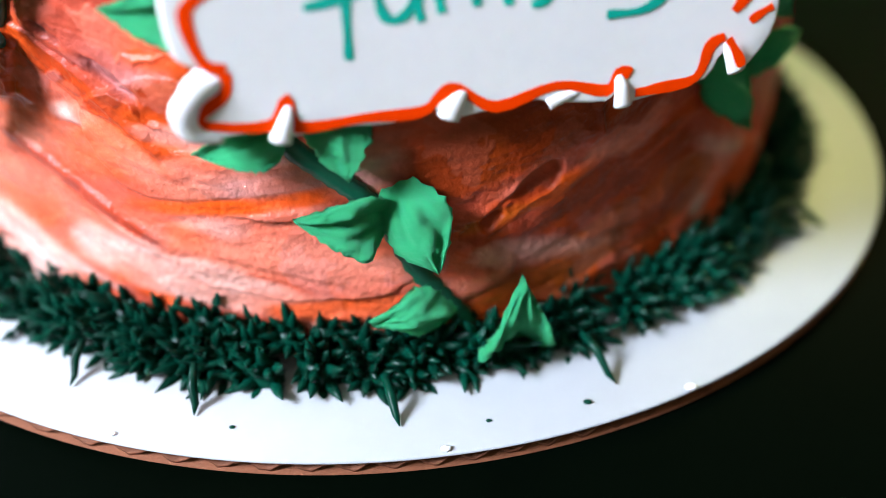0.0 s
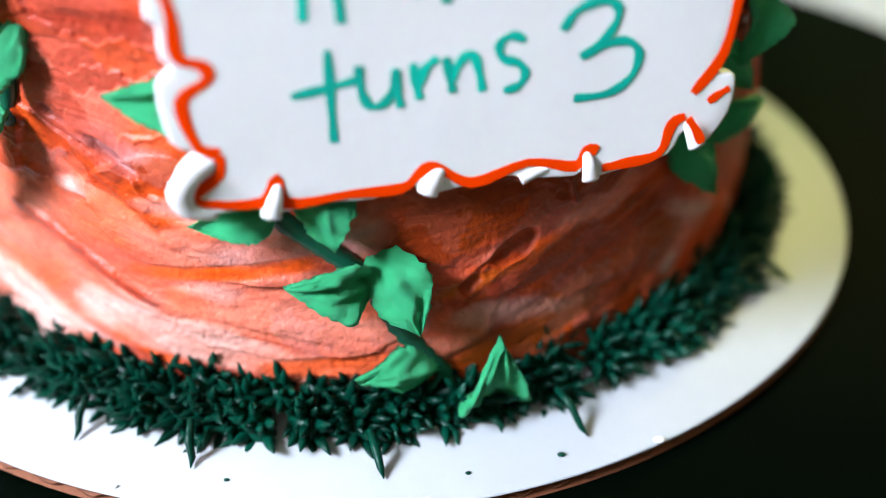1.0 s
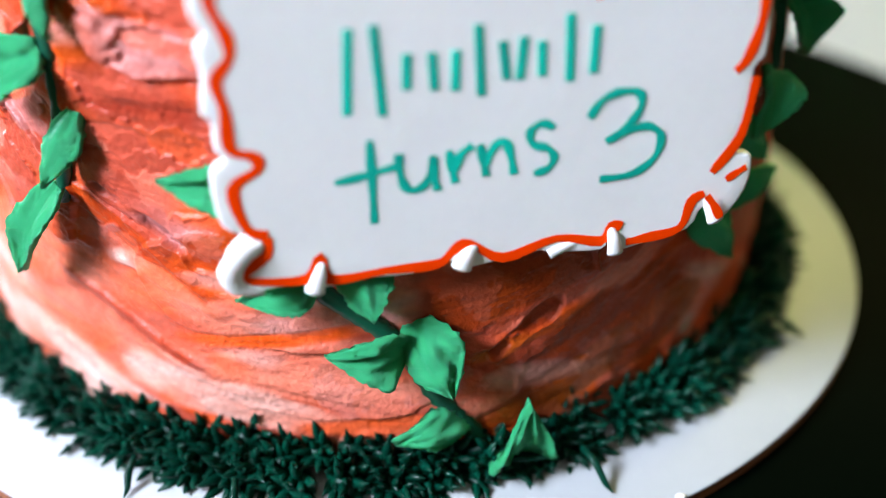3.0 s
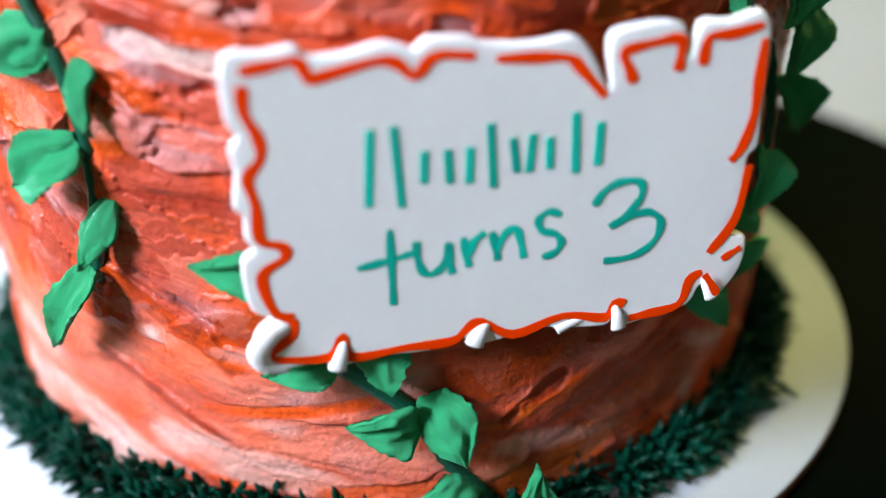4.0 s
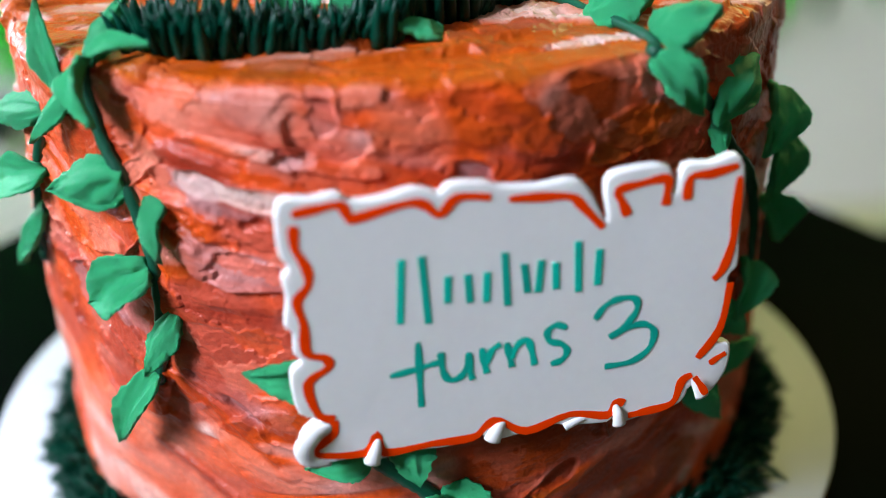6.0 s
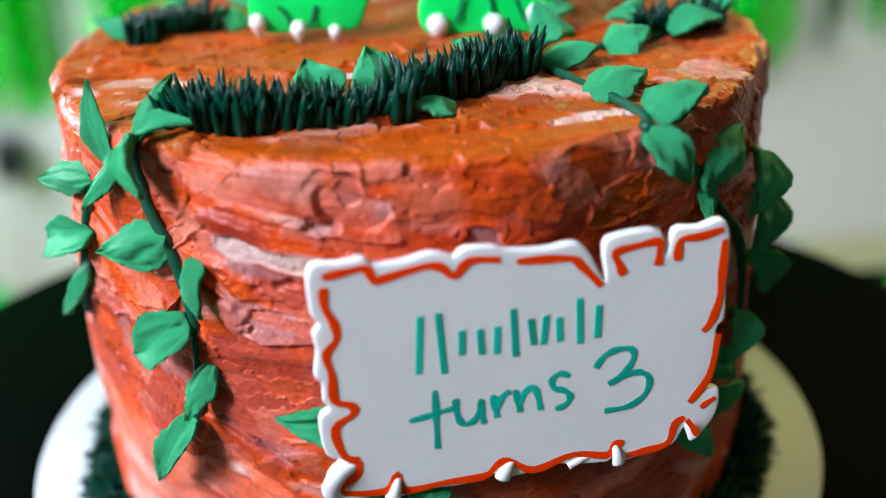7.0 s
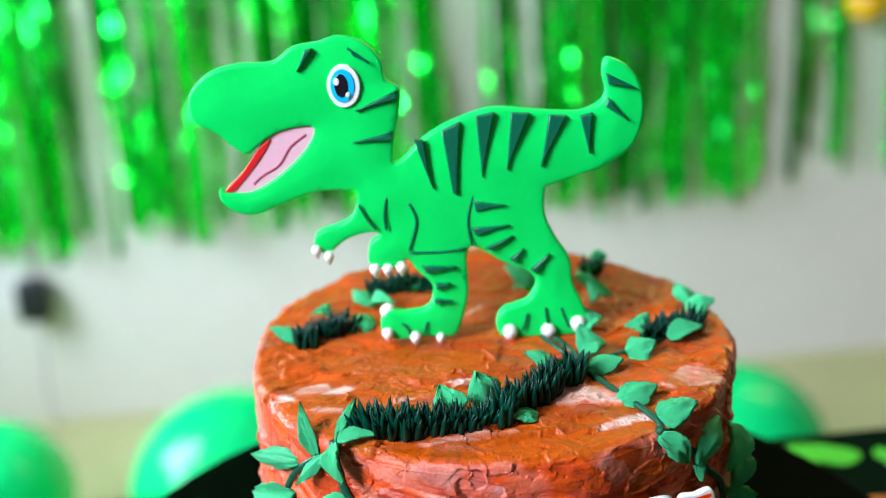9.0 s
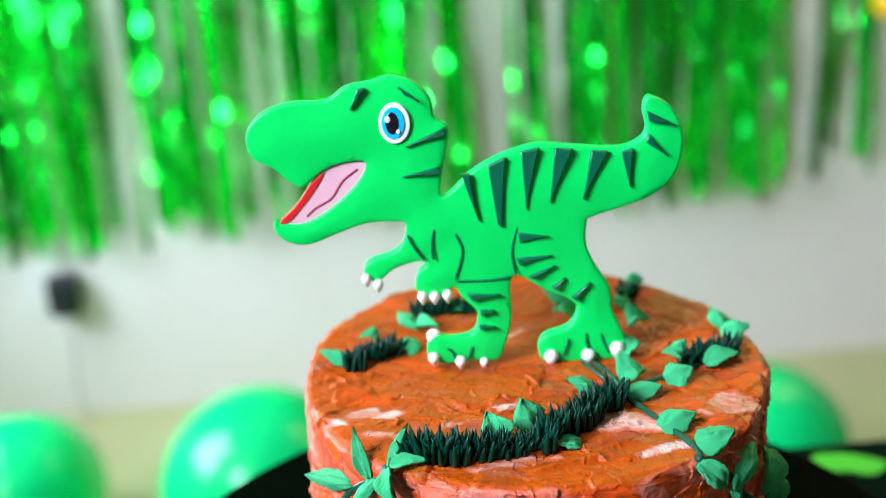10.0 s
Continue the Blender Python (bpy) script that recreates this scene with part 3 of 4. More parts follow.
for x, y, length, width, turn, c1, c2 in ((75.6, -50, 9, 14, -60, TAN, CREAM), (40, -80.5, 13, 4.0, 10, CREAM, TAN), (-37.2, -18.6, 36.2, 13.0, -5, TAN, AMBER), (-64.8, -51.6, 11, 3.2, -15, AMBER, CREAM), (-74.6, -34.0, 7.0, 4.6, 0, AMBER, CREAM),
                                          (-20.3, -82, 20, 3.5, 6, AMBER, CREAM), (-55.0, 11.5, 20.3, 9.2, -20, AMBER, ORANGE)):
    top_strokes.append((x / 1000, y / 1000, length / 1000, width / 1000, radians(turn), c1, c2, rng.uniform(0.0002, 0.001)))
smear(X, Y, top_strokes, h_top, c_top)
w_top = np.clip(NZf * 1.6 - 0.45 + 0.35 * np.sin(AZf * 9) * NRf + 0.25 * np.sin(AZf * 31 + 1) * NRf, 0, 1)
hh = h_side * (1 - w_top) + h_top * w_top
# crumbly patches, grain of the sugar, pale veins and vivid streaks over all strokes
PX, PY = np.where(NZf > 0.7, X, U), np.where(NZf > 0.7, Y, PZf)
WX, WY = PX + 0.004 * value_noise(PX / 0.011, PY / 0.011, 301), PY + 0.004 * value_noise(PX / 0.011, PY / 0.011, 302)
rough_at = np.clip(1.8 * value_noise(PX / 0.026, PY / 0.020, 303) - 0.55, 0, 1) * np.where(PZf < 0.06, 0.12, 1.0)
ridged = 1 - np.abs(value_noise(WX / 0.0060, WY / 0.0026, 304))
hh += rough_at * (0.0015 * ridged ** 3 + 0.0005 * value_noise(WX / 0.0022, WY / 0.0014, 305) - 0.0005)
# flat facets that the blade leaves, each tilted its own way, with broken edges between
turned_x, turned_y = (WX * 0.96 - WY * 0.26) / 0.0105, (WX * 0.26 + WY * 0.96) / 0.0058
turned_x = turned_x + 0.22 * value_noise(PX / 0.0024, PY / 0.0024, 320) + 0.10 * value_noise(PX / 0.0010, PY / 0.0010, 321)
turned_y = turned_y + 0.22 * value_noise(PX / 0.0024, PY / 0.0024, 322) + 0.10 * value_noise(PX / 0.0010, PY / 0.0010, 323)
ci, cj = np.floor(turned_x).astype(int), np.floor(turned_y).astype(int)
table = np.random.default_rng(77).uniform(0, 1, (4096, 6))
best = np.full(len(U), 9.0)
facet, cell_id = np.zeros(len(U)), np.zeros(len(U), int)
for di in (-1, 0, 1):
    for dj in (-1, 0, 1):
        key = ((ci + di) * 73 + (cj + dj) * 1259) % 4096
        q = table[key]
        dx, dy = turned_x - (ci + di + q[:, 0]), turned_y - (cj + dj + q[:, 1])
        dist = dx * dx + dy * dy
        near = dist < best
        best = np.where(near, dist, best)
        facet = np.where(near, (q[:, 2] - 0.5) * 0.7 + (q[:, 3] - 0.5) * 1.5 * dx + (q[:, 4] - 0.5) * 2.2 * dy, facet)
        cell_id = np.where(near, key, cell_id)
hh += np.where(NZf > 0.7, 0.00075, 0.00012 + 0.00055 * np.clip((PZf - 0.045) / 0.03, 0, 1) * np.clip(1.3 - (PZf - 0.085) / 0.03, 0.7, 1)) * facet
tone = table[cell_id, 5]
hh += 0.00014 * value_noise(WX / 0.004, WY / 0.002, 306) + 0.00006 * value_noise(PX / 0.0011, PY / 0.0009, 307)
cc = c_side * (1 - w_top)[:, None] + c_top * w_top[:, None]
vein = np.clip(3.2 * (np.abs(value_noise(WX / 0.028, WY / 0.0090, 308)) - 0.62), 0, 1) * np.clip(0.5 + 1.5 * value_noise(PX / 0.03, PY / 0.02, 309), 0, 1)
vivid = np.clip(2.4 * (value_noise(WX / 0.016 + 9, WY / 0.0060, 310) - 0.25), 0, 1)
dusk = np.clip(2.0 * (value_noise(WX / 0.024 + 3, WY / 0.010, 311) - 0.3), 0, 1)
for low, high, strength, pigment in ((0.0, 0.22, 0.5, ORANGE), (0.22, 0.42, 0.4, BRICK), (0.42, 0.58, 0.45, SALMON), (0.58, 0.74, 0.4, RUST), (0.95, 1.0, 0.5, LILAC)):
    amount = strength * ((tone >= low) & (tone < high)) * (1 - 0.85 * w_top) * (0.3 + 0.6 * np.clip((PZf - 0.045) / 0.03, 0, 1))
    cc = cc * (1 - amount[:, None]) + amount[:, None] * pigment
for amount, pigment in ((0.42 * vivid * (1 - w_top), ORANGE), (0.5 * vivid * w_top, AMBER), (0.3 * dusk * (1 - w_top), BRICK), (0.42 * vein * (1 - 0.8 * w_top), CREAM)):
    cc = cc * (1 - amount[:, None]) + amount[:, None] * pigment
cc = cc * (1 + 0.10 * value_noise(PX / 0.0013, PY / 0.0011, 312))[:, None]
# slow unevenness of the hand-spread sides
hh += 0.0006 * np.sin(AZf * 5 + PZf * 40) * NRf + 0.0005 * np.sin(AZf * 11 + 1 - PZf * 70) * NRf
co = np.stack([(PRf + hh * NRf) * np.sin(AZf), -(PRf + hh * NRf) * np.cos(AZf), PZf + hh * NZf], 1)
co[:, 1] *= np.where(co[:, 1] > 0, 1.10, 1.0)  # a little longer towards the back
rows_n, cols_n = shape2
cake = tagged(new("cake"), "round cake with streaky orange and red buttercream on a board", "cake")


def icing_sheet(name, r0, r1, label):
    """The rows r0 to r1 of the spread icing as one mesh."""
    idx = np.arange((r1 - r0) * cols_n).reshape(r1 - r0, cols_n)
    nxt = np.roll(idx, -1, axis=1)
    quads = np.stack([idx[:-1], nxt[:-1], nxt[1:], idx[1:]], -1).reshape(-1, 4)
    me = bpy.data.meshes.new(name)
    pts = co[r0 * cols_n:r1 * cols_n]
    me.vertices.add(len(pts))
    me.vertices.foreach_set("co", pts.ravel())
    me.loops.add(len(quads) * 4)
    me.loops.foreach_set("vertex_index", quads.ravel())
    me.polygons.add(len(quads))
    me.polygons.foreach_set("loop_start", np.arange(len(quads)) * 4)
    me.polygons.foreach_set("use_smooth", np.ones(len(quads), bool))
    me.update(calc_edges=True)
    att = me.color_attributes.new("icing", "FLOAT_COLOR", "POINT")
    att.data.foreach_set("color", np.concatenate([cc[r0 * cols_n:r1 * cols_n], np.ones((len(pts), 1))], 1).ravel())
    me.materials.append(icing_mat)
    ob = new(name, me)
    ob.parent = cake
    return tagged(ob, label)


CUT = n_side + n_rim
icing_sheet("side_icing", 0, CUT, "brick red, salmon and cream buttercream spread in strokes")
icing_sheet("top_icing", CUT - 1, rows_n, "amber orange buttercream with cream flecks")

# ---- piped leaves, vines and grass ----
def leaf_mesh(seed):
    r = random.Random(seed)
    bm = bmesh.new()
    nu, nv = 22, 14
    top, low = [], []
    skew, ph, blunt = r.uniform(-0.14, 0.14), r.uniform(0, 6), r.uniform(1.25, 1.9)
    wide, roof, crease = r.uniform(0.3, 0.46), r.choice((-0.36, -0.3, -0.24, 0.24, 0.32)), r.uniform(-0.25, 0.25)
    for i in range(nu + 1):
        u = i / nu
        half = 0.5 * (0.5 + 0.5 * math.sin(0.5 * math.pi * min(1.0, u / wide))) * max(0.0, 1 - max(0.0, (u - wide) / (1 - wide)) ** blunt) + 0.012
        ra, rb = [], []
        for j in range(nv + 1):
            v = 2 * j / nv - 1
            ruff = (0.22 * noise.noise((5 * u, 1.5 * v, seed * 3.3)) + 0.2 * noise.noise((19 * u, 2 * v, seed * 5.1))) * abs(v)
            y = half * v * (1 + ruff) + skew * u * u
            # two flat halves that meet in a crease, bent along their length
            fold = roof * abs(v - crease * (1 - u)) * half * 2 + 0.16 * v * half
            rib = 0.12 * noise.noise((4 * u + 9 * seed, 3 * v, 0.5)) + 0.085 * noise.noise((3 * u, 13 * v, 3.0 + seed)) + 0.03 * noise.noise((20 * u, 20 * v, seed))
            z = 0.17 + 0.34 * math.sin(math.pi * min(1, 0.12 + 0.9 * u)) + fold + rib
            x = u + 0.02 * math.sin(v * 5 + ph)
            ra.append(bm.verts.new((x, y, z)))
            rb.append(bm.verts.new((x, y * 0.92, z - 0.22 * (1 - 0.55 * abs(v)) * (1 - 0.6 * u) - 0.1)))
        top.append(ra)
        low.append(rb)
    for i in range(nu):
        for j in range(nv):
            bm.faces.new((top[i][j], top[i + 1][j], top[i + 1][j + 1], top[i][j + 1]))
            bm.faces.new((low[i][j], low[i][j + 1], low[i + 1][j + 1], low[i + 1][j]))
        for j in (0, nv):
            q = (top[i][j], low[i][j], low[i + 1][j], top[i + 1][j])
            bm.faces.new(q if j == 0 else q[::-1])
    bm.faces.new([v for v in top[0]] + [v for v in low[0][::-1]])
    bm.faces.new([v for v in top[nu][::-1]] + [v for v in low[nu]])
    return mesh_from("leaf", bm, leaf_mat)


LEAVES = [leaf_mesh(s) for s in range(14)]
leaf_rnd = random.Random(3)


def leaf(base, tip, width, normal, parent):
    """A leaf of that width (metres) from its base to its tip, its face towards normal."""
    b, t, n = Vector(base), Vector(tip), Vector(normal)
    x = (t - b)
    length = x.length
    x.normalize()
    z = (n - x * n.dot(x)).normalized()
    y = z.cross(x)
    m = Matrix((x, y, z)).transposed().to_4x4()
    ob = new("leaf", leaf_rnd.choice(LEAVES))
    ob.parent = parent
    ob.matrix_basis = Matrix.Translation(b) @ m @ Matrix.Diagonal((0.91 * length, 1.06 * width, 0.74 * width + 0.002, 1))
    return ob


def on_side(az, z, r):
    a = radians(az)
    return Vector((r * math.sin(a), -r * math.cos(a), z))


def side_leaf(az0, z0, az1, z1, w, parent, out=0.108, face=0.0):
    a, b = on_side(az0, z0 / 1000, 0.1005), on_side(az1, z1 / 1000, out)
    n = on_side((az0 + az1) / 2 + face, 0, 1.0) + Vector((0, 0, 0.15))
    return leaf(a, b, w / 1000, n, parent)


def top_leaf(x0, y0, x1, y1, w, parent, rise=5.0):
    return leaf((x0 / 1000, y0 / 1000, H_C + 0.0005), (x1 / 1000, y1 / 1000, H_C + rise / 1000), w / 1000, (0, -0.35, 1), parent)


def stem(points, parent, r=0.0016):
    path = spline(points, 6)
    return part("stem", tube(bmesh.new(), path, [r * (1 + 0.12 * math.sin(3.1 * k)) for k in range(len(path))], 8), stem_mat, parent)


def vine(label, category="vine"):
    return tagged(new("vine"), label, category, "piped icing vines on the cake")


v = vine("green piped icing vine with pointed leaves hanging down the cake side")
stem([on_side(a, z / 1000, 0.1012) for a, z in ((-41.5, 132), (-40.1, 116), (-36.9, 105), (-34.5, 89), (-34.8, 71.6), (-37, 56))], v)
for row in ((-40, 131.4, -35.9, 119.5, 8.7), (-44.7, 124, -50.2, 110.4, 5.5), (-37, 107, -47.9, 100.8, 11.5), (-33.5, 103.5, -30.2, 91, 8.4),
            (-34.6, 86, -43.5, 76.9, 11.8), (-32.2, 76, -35.2, 61, 8.2), (-36.3, 59, -42.1, 37.8, 8.5)):
    side_leaf(*row, v)
leaf((-0.0735, -0.0690, 0.1235), (-0.0785, -0.0585, 0.1420), 0.0055, (-0.3, -1, 0.2), v)
leaf((-0.0660, -0.0755, 0.1305), (-0.0570, -0.0610, 0.1425), 0.0058, (0.1, -1, 0.5), v)
top_leaf(-65.0, -77.5, -49.5, -77.9, 5.0, v, 3.5)

v = vine("short green piped icing vine at the cake's far side")
stem([on_side(a, z / 1000, 0.1012) for a, z in ((-47, 122), (-55, 110), (-61, 95), (-68, 78), (-71, 66))], v)
for row in ((-53.3, 116, -70, 108.3, 8.5), (-56, 99.3, -72, 90, 9.9), (-60.7, 88, -71, 64, 7.5)):
    side_leaf(*row, v)

v = vine("dark shaded piped vine with rounded leaves on the cake side")
stem([on_side(a, z / 1000, 0.1012) for a, z in ((28.2, 132), (36.4, 120), (45.5, 102), (53, 90), (57, 70), (54, 50))], v)
for row in ((28.3, 130.1, 35.2, 115.5, 8.0), (40.8, 113, 39.3, 103, 6.2), (54.9, 121, 42.5, 110.5, 11.5), (66, 108, 57, 95, 10), (69.1, 95.7, 60, 82, 10), (66, 80, 70, 64, 10),
            (60, 66, 52, 56, 9), (39, 47.5, 44.6, 30.5, 9.6), (47.4, 40.6, 55, 46, 8), (52, 60, 57, 50, 8)):
    turn = 6 if row[0] > 50 else 0
    side_leaf(row[0] - turn, row[1], row[2] - turn, *row[3:], v, 0.1055, -30 if turn else -10)

v = vine("green piped icing vine below the plaque, reaching the piped grass")
stem([on_side(a, z / 1000, 0.1012) for a, z in ((-9, 50), (-6.8, 44.5), (-3.6, 39.8), (-0.5, 35), (2.2, 28.2), (4.6, 19.5), (7.6, 12.6), (10, 5))], v, 0.0020)
for row in ((-8.2, 46.5, -15.5, 45.5, 6.5), (-2.3, 50, -1.9, 40.6, 10.5), (0.9, 31.6, -7.2, 35.0, 9.8), (3.0, 37, 6.8, 21.8, 11.0), (8.2, 11.6, -1.0, 14.4, 9.0), (13.0, 4.5, 14.0, 20.4, 13.0), (-13.2, 67.6, -21.9, 69.8, 8.6)):
    side_leaf(*row, v)

v = vine("green piped icing vine with leaves trailing across the cake top")
stem([(0.0212, -0.0048, H_C + 0.001), (0.027, -0.022, H_C + 0.0012), (0.032, -0.038, H_C + 0.0012), (0.040, -0.0582, H_C + 0.0012), (0.049, -0.082, H_C + 0.001), (0.0495, -0.0885, H_C - 0.003)], v, 0.0012)
stem([(0.0325, -0.036, H_C + 0.001), (0.0425, -0.030, H_C + 0.0012), (0.0589, -0.0227, H_C + 0.0012), (0.07, -0.016, H_C + 0.001)], v, 0.0012)
stem([(0.0262, -0.0066, H_C + 0.001), (0.0302, -0.0196, H_C + 0.0011), (0.033, -0.034, H_C + 0.001)], v, 0.0012)
for row in ((20.4, -32.9, 10.2, -24.4, 9.5), (31.8, -39.8, 48.9, -39.7, 8.3), (40, -66.6, 55.4, -63.1, 11), (50.2, -81.1, 66, -81.5, 12), (33.8, -26.2, 45, -24.6, 12), (37.5, -4.4, 49.7, -0.7, 10),
            (63.1, -12, 54.6, -9.1, 12), (52.1, -29.6, 64.9, -28.4, 11), (72.1, -19.1, 88, -15.4, 8), (88, 8.4, 101, 6.2, 11), (92, 17, 88, 30, 10)):
    top_leaf(*row, v)

for label, rows in (("green piped leaves beside a tuft of icing grass", ((-78.8, 12, -95, 19.5, 9), (-68.2, 33.5, -77.1, 31.6, 7), (-48.7, 20.7, -59.7, 23.4, 9), (-48.6, 45.3, -57.9, 54.8, 9.4), (-48, 42, -37.9, 34, 7), (-32.9, 62.2, -22, 58.6, 8))),
                    ("green piped leaves behind the dinosaur topper", ((60, 75.3, 68.3, 71.4, 10), (54.6, 49.9, 45, 45.7, 10), (50.2, 27.7, 60, 24.6, 10.7), (28.3, 60.2, 14.8, 68, 11), (26.5, 38.9, 15.7, 43.3, 10.8), (52, 62, 60, 58, 9)))):
    v = tagged(new("leaf_cluster"), label, "icing leaves", "piped leaf clusters")
    for row in rows:
        top_leaf(*row, v)
v = tagged(new("leaf_cluster"), "pale green piped leaves standing among icing grass", "icing leaves", "piped leaf clusters")
leaf((-0.0225, -0.0640, H_C), (-0.0275, -0.0590, H_C + 0.0125), 0.0115, (0.1, -1, 0.3), v)
leaf((-0.0080, -0.0560, H_C), (-0.0135, -0.0520, H_C + 0.0130), 0.0130, (0.2, -1, 0.3), v)
top_leaf(7.1, -71.5, -5.5, -74, 7.5, v, 4)


def tuft_mesh(seed, blades, spread, tall, thick, open_out=1.0):
    """A piped tuft: pointed icing strands that rise from one blob. It opens along +z."""
    r = random.Random(seed)
    bm = bmesh.new()
    blob(bm, (0, 0, -tall * 0.05), (spread * (1.0 if open_out > 0.9 else 0.8), spread * (1.0 if open_out > 0.9 else 0.8), tall * (0.42 if open_out > 0.9 else 0.3)), 0, 1)
    for k in range(blades):
        a, q = k * 2.4 + r.uniform(-0.3, 0.3), math.sqrt((k + 0.5) / blades)
        out = Vector((math.cos(a), math.sin(a), 0))
        lean = open_out * q * r.uniform(0.7, 1.1)
        base = out * spread * q * 0.75
        d = (out * lean * 0.75 + Vector((0, 0, 1))).normalized()
        n = tall * r.uniform(0.7, 1.12)
        path = [base, base + d * n * 0.3, base + d * n * 0.62 + Vector((0, 0, 0.03 * n)), base + d * n + out * 0.08 * n * open_out + Vector((0, 0, 0.07 * n * open_out))]
        tube(bm, path, [thick * 0.9, thick * 1.15, thick * 0.85, thick * 0.1], 6)
    return mesh_from("grass_tuft", bm, grass_mat)


SHORT = [tuft_mesh(s, 12, 0.0048, 0.0068, 0.00118, 1.15) for s in range(8)]
TALL = [tuft_mesh(40 + s, 10, 0.0044, 0.0118, 0.00122, 0.4) for s in range(5)]
tuft_rnd = random.Random(8)


def tuft(meshes, place, axis, scale, group, label):
    ob = tagged(new("grass_tuft", tuft_rnd.choice(meshes)), label, "icing grass", group)
    q = Vector(axis).to_track_quat("Z", "Y") @ Euler((0, 0, tuft_rnd.uniform(0, 6.28))).to_quaternion()
    ob.matrix_world = Matrix.LocRotScale(place, q, (scale,) * 3)
    return ob


for k in range(76):
    az = k * 360 / 76
    for r, z, up, sc in ((0.1010, 0.0050, 0.95, 0.82), (0.1046, 0.0036, 0.8, 0.92), (0.1072, 0.0014, 0.6, 0.82)):
        a = az + tuft_rnd.uniform(-1.6, 1.6) + (2.9 if r > 0.103 and r < 0.107 else 0)
        d = on_side(a, 0, 1.0)
        tuft(SHORT, on_side(a, z + tuft_rnd.uniform(-0.0008, 0.0008), r + tuft_rnd.uniform(-0.001, 0.0012)), d * 1.0 + Vector((0, 0, up)) + on_side(a + 90, 0, tuft_rnd.uniform(-0.5, 0.5)), sc * tuft_rnd.uniform(0.85, 1.2),
             "piped grass round the cake's foot", "dark green piped icing grass on the cake board")
# lone strands fallen over the rim of the grass
for k, (az, r0, r1, z0) in enumerate(((1.2, 0.114, 0.1205, 0.002), (20.3, 0.113, 0.1205, 0.003), (-16, 0.114, 0.119, 0.003), (-28, 0.113, 0.1185, 0.002), (56, 0.112, 0.1185, 0.002))):
    bm = bmesh.new()
    tube(bm, [on_side(az - 0.5, z0 + 0.003, r0 - 0.002), on_side(az, z0 + 0.0015, r0 + 0.002), on_side(az + 0.3, 0.0012, r1 - 0.002), on_side(az + 0.5, 0.0005, r1)], [0.0007, 0.0009, 0.0007, 0.0001], 6)
    tagged(part("grass_strand", bm, grass_mat), "single dark green icing strand on the white board", "icing grass", "stray icing strands")

for k, (az, r, size, mat) in enumerate(((17.5, 0.1225, 0.0006, grass_mat), (9, 0.1215, 0.0004, grass_mat), (-12, 0.1205, 0.0004, grass_mat), (5, 0.1268, 0.0007, fondant_mat), (26, 0.1275, 0.0008, fondant_mat), (-21, 0.1262, 0.0005, fondant_mat))):
    bm = blob(bmesh.new(), on_side(az, size * 0.5, r), (size * 1.4, size, size * 0.6), 0, 2)
    tagged(part("icing_crumb", bm, mat), "tiny crumb of icing on the white board", "crumb", "icing crumbs on the board")

TOPG = "piped grass on the cake top"
for points, count, width, tall in ((((-55, -69), (-42, -74), (-30, -73)), 20, 4.0, 1.0), (((-30, -74), (-18, -74), (-8, -72)), 16, 4.0, 0.8), (((-8, -71), (6, -62), (18, -52), (28, -40)), 24, 5.0, 1.05),
                                   (((-79, 8), (-70, 14), (-60, 20)), 12, 5, 0.85), (((-48, 60), (-35, 60), (-20, 60)), 14, 5, 0.85), (((64, -16), (76, -10), (87, -6)), 14, 5, 0.85), (((54, 60), (60, 64)), 5, 4, 0.8)):
    path = spline(points, 8)
    for k in range(count):
        p = path[int((k + 0.5) / count * (len(path) - 1))]
        tuft(TALL, (p.x / 1000 + tuft_rnd.uniform(-width, width) / 2500, p.y / 1000 + tuft_rnd.uniform(-width, width) / 1600, H_C - 0.0006), (tuft_rnd.uniform(-0.22, 0.3), tuft_rnd.uniform(-0.25, 0.15), 1), tall * tuft_rnd.uniform(0.75, 1.12), TOPG, "dark green piped icing grass on the cake top")

# ---- the plaque ----
PLQ = Matrix.Translation((0.0199, -0.1052, 0.0808)) @ Matrix(((0.99061, -0.1367, 0.0035, 0), (0.13675, 0.9903, -0.0255, 0), (0.0, 0.0257, 0.9997, 0), (0, 0, 0, 1)))
plaque = tagged(new("name_plaque"), "white fondant scroll plaque with red torn edge and teal writing", "plaque")
plaque.matrix_world = PLQ
edge_top = [(-47.4, 32.5), (-41.1, 32.8), (-36.0, 33.3), (-33.8, 31.4), (-28.1, 31.3), (-22.4, 32.5), (-18.5, 31.7), (-16.6, 30.9), (-14.2, 32.6), (-7.8, 32.1), (-4.8, 30.9), (3.2, 30.1), (10.5, 30.5), (14.2, 26.5), (17.4, 20.1), (16.6, 29.1), (20.6, 31.3), (29.8, 30.9), (31.3, 24.1), (32.9, 30.7), (38.6, 30.7), (44.1, 31.9), (46.5, 26.9)]
edge_right = [(46.6, 15.2), (47.0, 6.2), (45.2, 3.6), (45.6, -5.1), (43.6, -12.0), (47.2, -13.6), (47.0, -20.5), (42.6, -26.6), (39.0, -23.2), (36.5, -27.7)]
edge_low = [(27.2, -29.8), (23.3, -30.3), (21.4, -27.6), (19.6, -29.9), (10.6, -29.0), (7.2, -28.3), (-1.1, -29.5), (-7.5, -30.1), (-8.9, -27.8), (-15.5, -29.8), (-24.6, -29.4), (-30.0, -30.2), (-34.3, -30.6), (-35.1, -28.9), (-40.1, -29.1), (-45.3, -29.3), (-47.8, -27.0), (-47.5, -21.5), (-44.6, -18.2), (-42.6, -17.6)]
